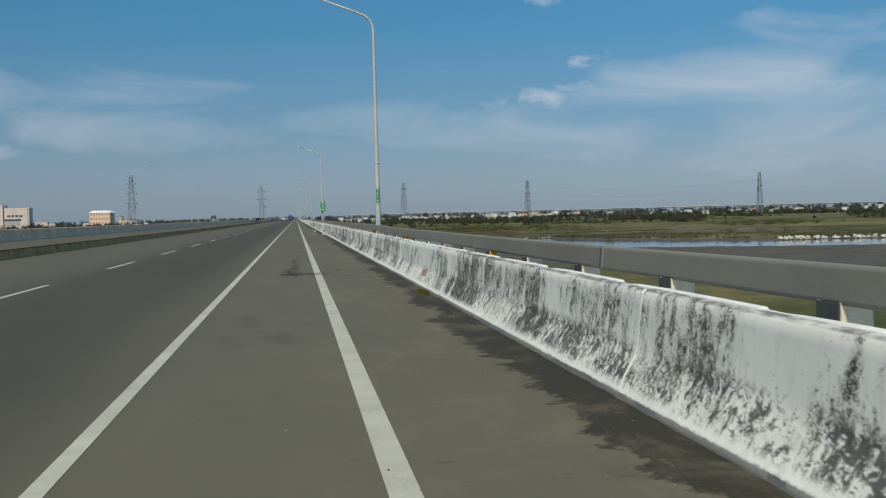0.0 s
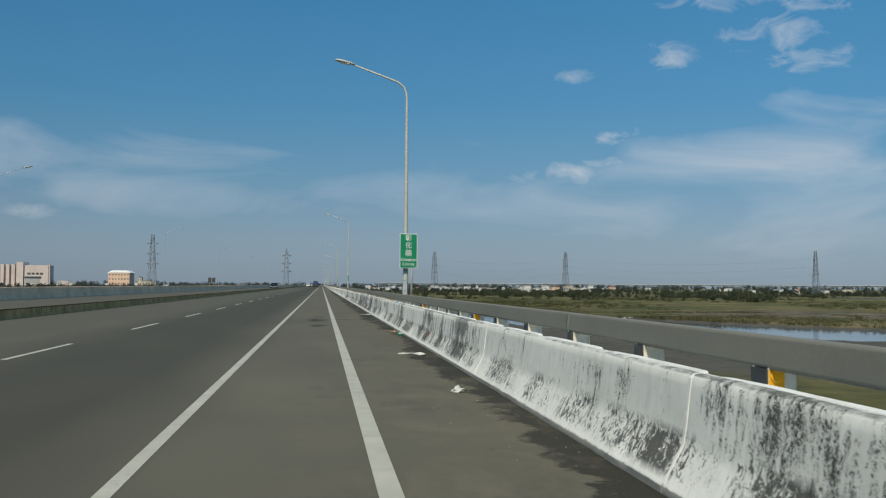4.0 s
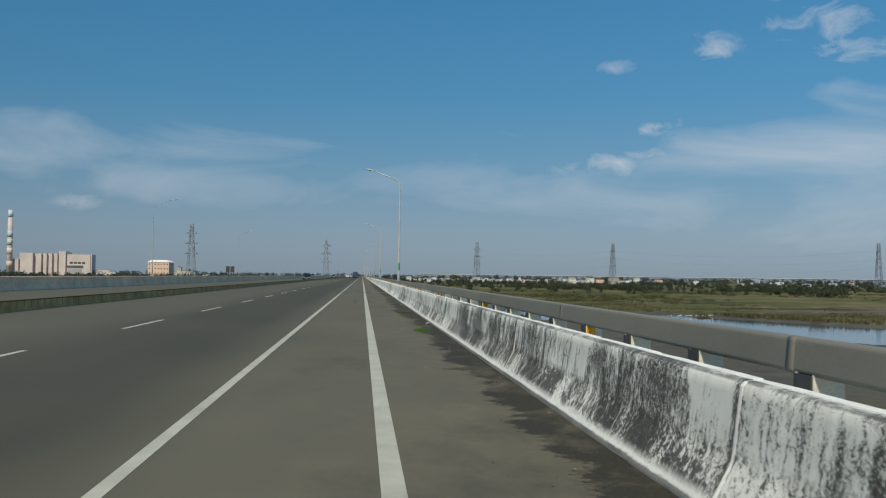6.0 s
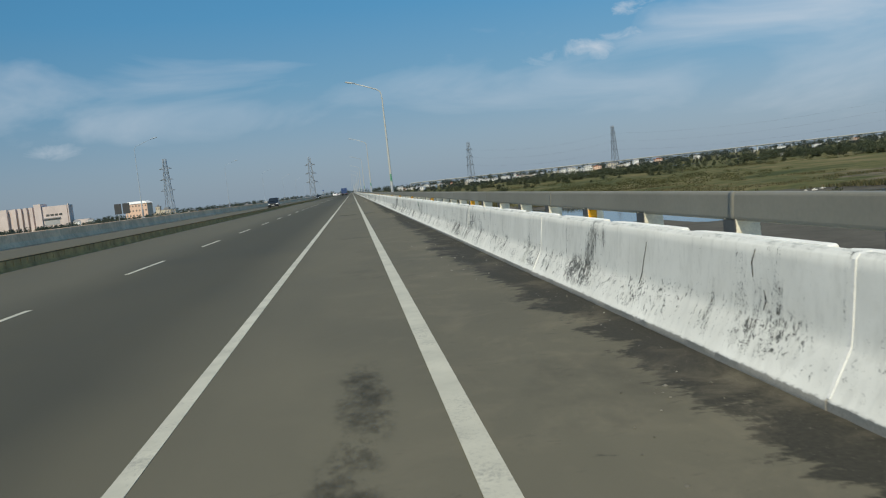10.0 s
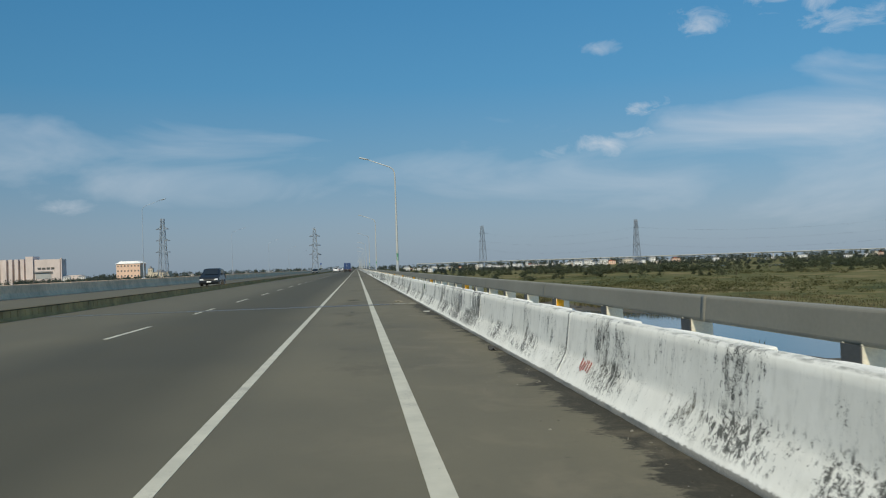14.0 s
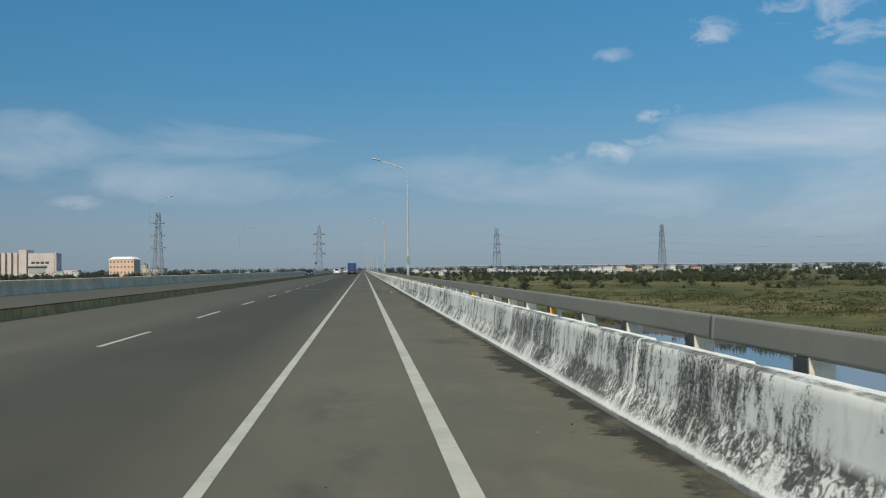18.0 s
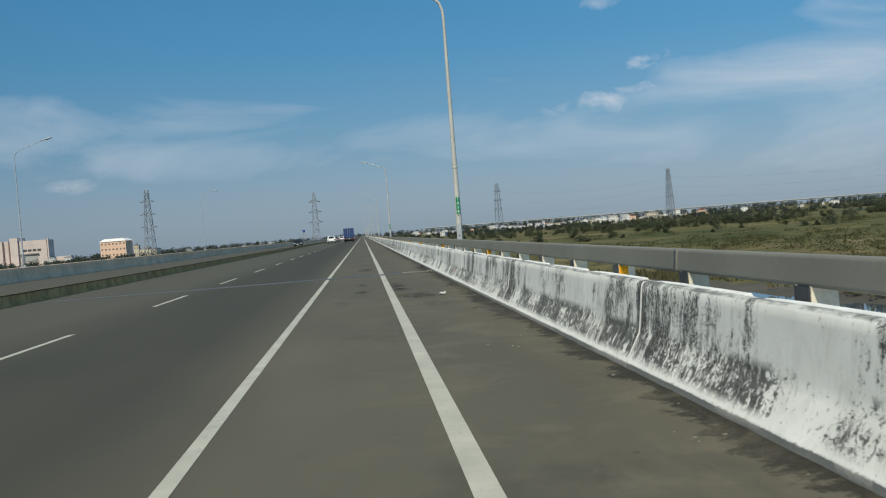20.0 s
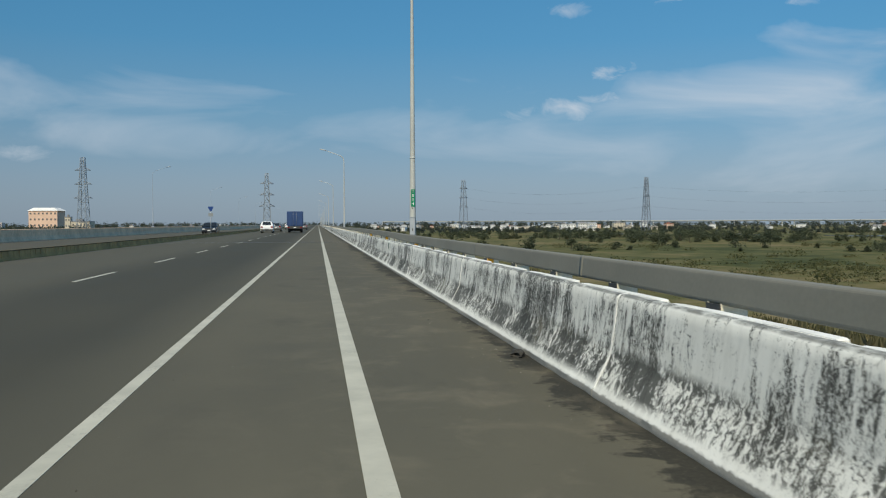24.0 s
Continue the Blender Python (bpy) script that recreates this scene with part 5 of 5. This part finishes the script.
def pylon(at, top, turn, steel):
    tall = top - EARTH
    p = thing("pylon", "grey lattice steel transmission tower", "pylon", "transmission towers", at=(*at, EARTH))
    waist, half, neck = tall * 0.94, tall * 0.068, tall * 0.024
    width = lambda z: half + (neck - half) * min(1, z / waist) if z < waist else neck
    levels = [tall * u for u in (0, 0.16, 0.30, 0.42, 0.54, 0.65, 0.76, 0.86, 0.94, 1.0)]
    for sx, sy in ((-1, -1), (1, -1), (1, 1), (-1, 1)):
        part("leg", tube([(sx * width(z), sy * width(z), z) for z in levels], 0.38, 5), steel, p)
    for a, b in zip(levels, levels[1:]):
        wa, wb = width(a), width(b)
        for (ax, ay), (bx, by) in (((-1, -1), (1, -1)), ((1, -1), (1, 1)), ((1, 1), (-1, 1)), ((-1, 1), (-1, -1))):
            for start, end in (((ax * wa, ay * wa, a), (bx * wb, by * wb, b)), ((bx * wa, by * wa, a), (ax * wb, ay * wb, b)), ((ax * wb, ay * wb, b), (bx * wb, by * wb, b))):
                part("brace", tube([start, end], 0.16, 4), steel, p)
    for z, reach in ((tall * 0.48, 0.120), (tall * 0.66, 0.112), (tall * 0.84, 0.104)):
        for s in (-1, 1):
            bm = tube([(s * width(z), -width(z), z), (s * tall * reach, 0, z - 0.3)], 0.36, 4)
            tube([(s * width(z), width(z), z), (s * tall * reach, 0, z - 0.3)], 0.36, 4, bm)
            tube([(s * width(z), 0, z + tall * 0.03), (s * tall * reach, 0, z - 0.3)], 0.36, 4, bm)
            part("cross_arm", bm, steel, p)
    p.rotation_euler = (0, 0, radians(turn))
    return p


TOWERS = [((197, 1610), 61, 35), ((374, 1394), 54, 40), ((668, 1190), 52, 40), ((-247, 1407), 73, -10), ((-47, 1265), 49, 5)]
for at, top, turn in TOWERS:
    pylon(at, top, turn, DARKLATTICE if at[0] > 0 else LATTICE)
for a, b in ((0, 1), (1, 2)):
    for h in (0.475, 0.655, 0.835):
        for side in (-8, 8):
            (pa, ta, _), (pb, tb, _) = TOWERS[a], TOWERS[b]
            za, zb = EARTH + (ta - EARTH) * h, EARTH + (tb - EARTH) * h
            pts = []
            for i in range(17):
                u = i / 16
                pts.append((pa[0] + (pb[0] - pa[0]) * u + side * 0.6, pa[1] + (pb[1] - pa[1]) * u + side * 0.6, za + (zb - za) * u - 9 * 4 * u * (1 - u)))
            tagged(part("power_cable", tube(pts, 0.018, 4), SLEEVE), "thin dark overhead power cable sagging between towers", "cable", "power cables")


# ---- trees, scrub and reeds ----
def foliage(name, label, places, material, leaves, size, trunks=True):
    """Many far trees: tapered trunks and crowns of loose leaf clumps."""
    tv, tf = [], []
    r = np.random.RandomState(len(places))
    at = np.array(places)
    if trunks:
        for x, y, z, tall, wide in places:
            n = len(tv)
            for zz, rr in ((z - 0.3, 0.22), (z + tall * 0.6, 0.10)):
                tv += [(x + rr * math.cos(a), y + rr * math.sin(a), zz) for a in (0, 1.26, 2.51, 3.77, 5.03)]
            tf += [(n + i, n + (i + 1) % 5, n + 5 + (i + 1) % 5, n + 5 + i) for i in range(5)]
    count, lobes = len(at), 7
    tall, wide = at[:, 3:4], at[:, 4:5]
    low = r.uniform(0.16, 0.82, (count, lobes)) if trunks else r.uniform(0.38, 0.8, (count, lobes))
    away = (1.15 - low) * 0.30 if trunks else np.full(low.shape, 0.28)
    hub = np.stack([r.normal(0, 1, low.shape) * away * wide, r.normal(0, 1, low.shape) * away * wide, tall * low], -1)
    round_ = wide * r.uniform(0.20, 0.42, low.shape)
    pick = np.arange(leaves) % lobes
    d = r.normal(0, 1, (count, leaves, 3))
    d /= np.linalg.norm(d, axis=-1, keepdims=True)
    d *= (round_[:, pick] * r.uniform(0.5, 1.08, (count, leaves)))[..., None]
    c = hub[:, pick] + d * (1, 1, 0.8)
    c[..., 2] = np.maximum(c[..., 2], 0.15)
    c += at[:, None, :3]
    corner = c[:, :, None, :] + r.normal(0, 1, (count, leaves, 3, 3)) * (0.7 * size, 0.7 * size, 0.5 * size)
    me = bpy.data.meshes.new(name)
    total = count * leaves
    me.from_pydata(corner.reshape(-1, 3).tolist(), [], np.arange(total * 3).reshape(-1, 3).tolist())
    me.materials.append(material)
    ob = tagged(new(name, me), label, "trees", kind="stuff")
    if trunks:
        me = bpy.data.meshes.new("trunks")
        me.from_pydata(tv, [], tf)
        me.materials.append(BARK)
        t = new("trunks", me)
        t.parent = ob
        tagged(t, kind="stuff")
    return ob


def spread(count, bears, dists, base, talls, seed, clump, centre=(0, 300)):
    r, out = random.Random(seed), []
    while len(out) < count:
        bear, dist = radians(r.uniform(*bears)), r.uniform(*dists)
        x, y = centre[0] + dist * math.sin(bear), centre[1] + dist * math.cos(bear)
        if noise.noise((x * 0.006, y * 0.006, seed)) < r.uniform(-clump, 0.35):
            continue
        t = r.uniform(*talls)
        out.append((x, y, base, t, t * r.uniform(0.6, 0.95)))
    return out


def grove(count, xs, ys, talls, seed, clump, base=EARTH):
    """Places in a stretch of the plain, drawn together into clumps."""
    r, out = random.Random(seed), []
    while len(out) < count:
        x, y = r.uniform(*xs), r.uniform(*ys)
        if noise.noise((x * 0.012, y * 0.006, seed)) < r.uniform(-clump, 0.4):
            continue
        t = talls[0] + (talls[1] - talls[0]) * r.random() ** 1.6
        out.append((x, y, base, t, t * r.uniform(0.8, 1.5)))
    return out


foliage("near_copse", "dark green copse at the edge of the pasture", grove(120, (150, 300), (860, 1060), (3, 9.5), 9, 0.9), LEAF, 600, 0.42)
foliage("far_woods", "dark green trees scattered across the far river plain", grove(640, (60, 900), (700, 1300), (1.4, 6.4), 3, 0.0), LEAF, 380, 0.40)
foliage("river_woods", "dense dark woods on the flats beside the river", grove(560, (300, 900), (500, 900), (2.4, 10.0), 5, -0.06), LEAF, 600, 0.48)
foliage("town_trees", "dark trees between the houses of the far town", spread(800, (1.0, 50), (1050, 1800), EARTH, (3.6, 7.6), 4, 0.1), HAZELEAF, 150, 0.85)
foliage("left_woods", "dark tree belt beyond the opposite carriageway", spread(620, (-40, -1.0), (700, 1250), EARTH, (8.0, 11.0), 6, 2.0), HAZELEAF, 150, 1.0)
foliage("pasture_scrub", "low olive scrub and tussocks on the pasture", [(x, y, z, 0.35 + 0.5 * t, 3.0 + 6 * w) for x, y, z, t, w in grove(420, (70, 420), (330, 820), (0.2, 0.7), 8, 0.1)], SCRUB, 170, 0.32, False)
far_ridge = foliage("horizon_trees", "hazy line of trees along the horizon", spread(1500, (-45, 55), (2000, 2900), EARTH, (13.0, 18.5), 12, 2.0), HAZELEAF, 60, 1.9)


def reeds(count, seed):
    vs, fs = [], []
    r = random.Random(seed)
    made = 0
    tries = np.random.RandomState(seed).uniform((35, 270), (260, 760), (60000, 2))
    for (x, y), d in zip(tries.tolist(), river_depth(*tries.T).tolist()):
        if made >= count:
            break
        if d > -3 or d < -95 or (y < 300 + (150 - x) * 0.4 and x < 150):
            continue
        thick = noise.noise((x * 0.035, y * 0.035, 1)) + 0.35 * (1 if -30 < d else 0)
        if thick < r.uniform(-0.1, 0.55):
            continue
        made += 1
        tall = r.uniform(0.3, 0.8) + max(0, thick) * 0.45
        for k in range(6):
            a, lean = r.uniform(0, 6.28), r.uniform(0.1, 0.55)
            bx, by = x + r.gauss(0, 0.5), y + r.gauss(0, 0.5)
            w = r.uniform(0.12, 0.3)
            n = len(vs)
            vs += [(bx - w * math.sin(a), by + w * math.cos(a), -9.6), (bx + w * math.sin(a), by - w * math.cos(a), -9.6), (bx + lean * math.cos(a) * tall, by + lean * math.sin(a) * tall, -9.5 + tall)]
            fs.append((n, n + 1, n + 2))
    me = bpy.data.meshes.new("reed_bed")
    me.from_pydata(vs, [], fs)
    me.materials.append(REED)
    tagged(new("reed_bed", me), "tall olive and straw reeds along the river bank", "reeds", kind="stuff")


reeds(7000, 2)


# ---- litter on the hard shoulder ----
FOAM = plain("dirty_white_plastic", (0.62, 0.62, 0.58), 0.6, 0, 0.15, 9)
DRYLEAF = plain("dry_leaf", (0.32, 0.25, 0.17), 0.8, 0, 0.3, 12)
PACKET = plain("green_packet", (0.02, 0.28, 0.14), 0.4, 0, 0.1, 8)
DARKRAG = plain("dark_rag", (0.05, 0.047, 0.04), 0.9, 0, 0.3, 10)
SANDBAG = plain("sand_coloured_sack", (0.30, 0.27, 0.21), 0.9, 0, 0.2, 14)
BLADE = make_leaves("grass_blades", (0.06, 0.15, 0.02), (0.13, 0.28, 0.04))
OLIVEBLADE = make_leaves("olive_blades", (0.07, 0.075, 0.02), (0.17, 0.155, 0.05))
PETPLASTIC = plain("clear_bottle", (0.27, 0.29, 0.285), 0.15, 0, 0.1, 15)


def lump(bm, x, y, z, rx, ry, rz, seed, flat=0.25):
    """A crumpled, uneven lump that rests on z."""
    r = bmesh.ops.create_icosphere(bm, subdivisions=2, radius=1.0)
    for v in r["verts"]:
        k = 0.72 + 0.6 * noise.noise(v.co * 1.9 + Vector((seed, 0, 0)))
        v.co = Vector((x + v.co.x * rx * k, y + v.co.y * ry * k, z + max(0.0, v.co.z * rz * k + rz * flat)))


def litter(name, label, category, material, at, size, seed, turn=0.0):
    bm = bmesh.new()
    lump(bm, 0, 0, 0, *size, seed)
    ob = part(name, bm, material)
    ob.location, ob.rotation_euler = (*at, 0.001), (0, 0, radians(turn))
    return tagged(ob, label, category)


def sheet(name, label, category, material, at, wide, long, turn, seed, curl=0.04):
    """A thin bent board or scrap."""
    bm = bmesh.new()
    top = [[bm.verts.new(((i / 4 - 0.5) * wide, (j / 6 - 0.5) * long, 0.012 + curl * (0.5 + noise.noise((i * 0.6, j * 0.5, seed))))) for i in range(5)] for j in range(7)]
    low = [[bm.verts.new((v.co.x, v.co.y, max(0.0, v.co.z - 0.012))) for v in row] for row in top]
    for j in range(6):
        for i in range(4):
            bm.faces.new((top[j][i], top[j][i + 1], top[j + 1][i + 1], top[j + 1][i]))
            bm.faces.new((low[j][i], low[j + 1][i], low[j + 1][i + 1], low[j][i + 1]))
    for j in range(6):
        for i in (0, 4):
            bm.faces.new((top[j][i], top[j + 1][i], low[j + 1][i], low[j][i]))
    for i in range(4):
        for j in (0, 6):
            bm.faces.new((top[j][i], low[j][i], low[j][i + 1], top[j][i + 1]))
    bmesh.ops.recalc_face_normals(bm, faces=bm.faces)
    ob = part(name, bm, material)
    ob.location, ob.rotation_euler = (*at, 0.001), (0, 0, radians(turn))
    return tagged(ob, label, category)


def tuft(name, label, material, at, spread_, tall, count, seed):
    bm = bmesh.new()
    r = random.Random(seed)
    for k in range(count):
        a, bx, by = r.uniform(0, 6.28), r.gauss(0, 0.4) * spread_[0], r.gauss(0, 0.4) * spread_[1]
        h, w, lean = tall * r.uniform(0.4, 1), r.uniform(0.006, 0.014), r.uniform(0.2, 1.0)
        tip = (bx + math.cos(a) * h * lean, by + math.sin(a) * h * lean, h)
        mid = (bx + math.cos(a) * h * lean * 0.35, by + math.sin(a) * h * lean * 0.35, h * 0.6)
        vs = [bm.verts.new(p) for p in ((bx - w, by, 0), (bx + w, by, 0), (mid[0] + w * 0.8, mid[1], mid[2]), (mid[0] - w * 0.8, mid[1], mid[2]), tip)]
        bm.faces.new(vs[:4]), bm.faces.new((vs[3], vs[2], vs[4]))
    ob = part(name, bm, material)
    ob.location = (*at, 0.002)
    return tagged(ob, label, "weeds")


sheet("board", "dirty white plastic board lying by the parapet", "litter", FOAM, (1.98, 108.2), 0.14, 0.55, 70, 1)
sheet("board", "dirty white plastic board on the hard shoulder", "litter", FOAM, (1.66, 86.6), 0.12, 0.5, 78, 2)
litter("foam_lump", "white lump of foam at the parapet foot", "litter", FOAM, (1.97, 66.9), (0.16, 0.42, 0.16), 3)
litter("foam_lump", "small white scrap on the hard shoulder", "litter", FOAM, (1.66, 81.0), (0.1, 0.16, 0.06), 4)
for k, (x, y) in enumerate(((1.8, 94.6), (1.92, 94.4), (1.98, 94.15))):
    sheet("dry_leaf", "curled dry brown leaf on the asphalt", "leaf", DRYLEAF, (x, y), 0.13, 0.12, 40 * k, 5 + k, 0.045)
sheet("packet", "crushed green and white paper packet", "litter", PACKET, (2.0, 92.8), 0.10, 0.12, 30, 9, 0.05)
sheet("packet", "crumpled white paper scrap by the packet", "litter", FOAM, (2.02, 92.98), 0.08, 0.12, 10, 10, 0.10)
bm = tube([(0, 0, 0.034), (0, 0.02, 0.034), (0, 0.16, 0.034), (0, 0.19, 0.034), (0, 0.20, 0.034), (0, 0.225, 0.034)], [0.028, 0.033, 0.033, 0.018, 0.013, 0.013], 14)
bottle = part("bottle", bm, PETPLASTIC)
bottle.location, bottle.rotation_euler = (1.96, 128.6, 0.001), (0, 0, radians(-38))
tagged(bottle, "clear plastic bottle lying at the parapet foot", "bottle")
tuft("weed_tuft", "fresh green weeds sprouting on the hard shoulder", BLADE, (1.63, 125.9), (0.18, 0.22), 0.07, 90, 1)
tuft("weed_tuft", "yellow-green weeds at the parapet foot", OLIVEBLADE, (2.0, 14.6), (0.08, 0.55), 0.07, 130, 2)
tuft("straw_wisp", "loose dry straw on the asphalt", OLIVEBLADE, (1.67, 136.1), (0.35, 0.22), 0.03, 70, 3)
litter("mud_lump", "dark clod of mud by the parapet", "litter", DARKRAG, (2.0, 260.4), (0.09, 0.3, 0.06), 5)
sheet("paper", "white paper scrap on the damp asphalt", "litter", FOAM, (1.93, 272.2), 0.10, 0.17, 75, 6, 0.006)
litter("sack", "sand-coloured crumpled sack on the hard shoulder", "litter", SANDBAG, (1.48, 279.8), (0.17, 0.12, 0.05), 7, 15)
sheet("paper", "pale crumpled paper on the hard shoulder", "litter", FOAM, (1.44, 372.1), 0.1, 0.14, 20, 8, 0.06)
litter("rag", "dark grey rag against the parapet foot", "litter", DARKRAG, (2.0, 386.8), (0.1, 0.16, 0.06), 9)
litter("rag", "pale torn rag by the parapet foot", "litter", SANDBAG, (1.95, 387.0), (0.08, 0.12, 0.04), 10)
litter("mud_lump", "dark clods of mud at the parapet foot", "litter", DARKRAG, (2.02, 433.7), (0.09, 0.2, 0.07), 11)
sheet("paper", "white paper scrap at the parapet foot", "litter", FOAM, (2.0, 144.9), 0.05, 0.07, 40, 12, 0.015)
litter("mud_lump", "pale stone by the parapet foot", "litter", SANDBAG, (2.0, 319.1), (0.05, 0.1, 0.04), 13)
litter("mud_lump", "small dark clod on the hard shoulder", "litter", DARKRAG, (0.95, 22.0), (0.06, 0.05, 0.012), 14)

# loose grit, thickest against the wall
GRIT = make_leaves("grit", (0.06, 0.055, 0.044), (0.46, 0.44, 0.38))
vs, fs, r = [], [], random.Random(77)
for k in range(12000):
    y = r.uniform(0, 445) if k % 3 else 143 + 30 * r.random()
    x = 2.05 - abs(r.gauss(0, 0.42)) if r.random() < 0.85 else r.uniform(-1.1, 2)
    if x < -1.2 or noise.noise((x * 1.1, y * 0.55, 4)) < r.uniform(-0.15, 0.35):
        continue
    s = r.uniform(0.003, 0.009) if k % 5 else r.uniform(0.008, 0.017)
    n = len(vs)
    a = r.uniform(0, 6.28)
    for q in range(4):
        b = a + q * 1.571 + r.uniform(-0.3, 0.3)
        vs.append((x + s * math.cos(b) * r.uniform(0.7, 1.5), y + s * math.sin(b) * r.uniform(0.7, 1.5), 0.0015))
    vs.append((x, y, 0.0015 + s * r.uniform(0.5, 1.0)))
    fs += [(n + q, n + (q + 1) % 4, n + 4) for q in range(4)]
me = bpy.data.meshes.new("grit")
me.from_pydata(vs, [], fs)
me.materials.append(GRIT)
tagged(new("grit", me), "pale loose grit scattered along the hard shoulder", "gravel", kind="stuff")


# ---- bank works and field clutter ----
PALEROCK = plain("pale_rock", (0.50, 0.48, 0.43), 0.85, 0, 0.2, 0.4, 4)
r = random.Random(21)
for k in range(26):
    bm = bmesh.new()
    lump(bm, 0, 0, 0, r.uniform(1.0, 1.9), r.uniform(0.8, 1.4), r.uniform(0.7, 1.2), 30 + k, 0.3)
    rock = part("boulder", bm, PALEROCK)
    rock.location = (163 + k * 1.75 + r.uniform(-0.8, 0.8), 278 - k * 0.35 + r.uniform(-1.5, 1.5), -10.0)
    rock.rotation_euler = (0, 0, r.uniform(0, 6.28))
    tagged(rock, "pale boulder of the bank protection by the water", "boulder", "bank boulders")
for k in range(18):
    bm = bmesh.new()
    lump(bm, 0, 0, 0, r.uniform(0.3, 0.8), r.uniform(0.3, 0.7), r.uniform(0.2, 0.45), 70 + k, 0.3)
    rock = part("rubble_block", bm, PALEROCK)
    rock.location = (93 + k * 1.35 + r.uniform(-1, 1), 366 + k * 0.5 + r.uniform(-2, 2), -9.9)
    tagged(rock, "pale broken concrete block on the river bank", "rubble", "bank rubble")
hut = thing("pump_hut", "small white pump hut in the pasture", "hut", at=(395, 955, EARTH))
part("wall", boxes((-2, 2, -2, 2, 0, 3.4)), WALLWHITE, hut)
part("roof", boxes((-2.3, 2.3, -2.3, 2.3, 3.405, 3.65)), ROOFGREY, hut)
part("door", boxes((-0.5, 0.5, -2.06, -2.0, 0, 2.1)), WALLGREY, hut)

# fish ponds between the far trees
for x, y, wide, deep in ((376, 1165, 34, 70), (425, 1045, 62, 46), (300, 1240, 46, 60), (560, 905, 90, 30)):
    pond = part("pond", boxes((-wide / 2, wide / 2, -deep / 2, deep / 2, -0.6, 0.35)), WATER)
    pond.location = (x, y, -9.15)
    tagged(pond, "grey-blue fish pond on the river plain", "pond", "fish ponds", "structure")

# elevated railway along the horizon
VIADUCT = plain("viaduct_concrete", (0.56, 0.57, 0.57), 0.9, 0, 0.1, 0.1, 1, 0)
viaduct = thing("viaduct", "long pale concrete railway viaduct on the horizon", "viaduct", kind="structure")
arc = [(2950 * math.sin(radians(b)), 300 + 2950 * math.cos(radians(b))) for b in np.linspace(4, 58, 28)]
track = bmesh.new()
cut = [(-5.5, 0.9), (-5.5, 2.4), (5.5, 2.4), (5.5, 0.9), (2.6, -1.4), (-2.6, -1.4)]
loops = [[track.verts.new((x * (1 + w / 2950), y + w * (y - 300) / 2950, 7.6 + h)) for w, h in cut] for x, y in arc]
for a, b in zip(loops, loops[1:]):
    for i in range(6):
        track.faces.new((a[i], b[i], b[(i + 1) % 6], a[(i + 1) % 6]))
bmesh.ops.recalc_face_normals(track, faces=track.faces)
part("deck", track, VIADUCT, viaduct)
for (ax, ay), (bx, by) in zip(arc, arc[1:]):
    for u in (0.0, 0.33, 0.67):
        column = part("column", boxes((-1.6, 1.6, -1.3, 1.3, EARTH, 6.15)), VIADUCT, viaduct)
        column.location = (ax + (bx - ax) * u, ay + (by - ay) * u, 0)
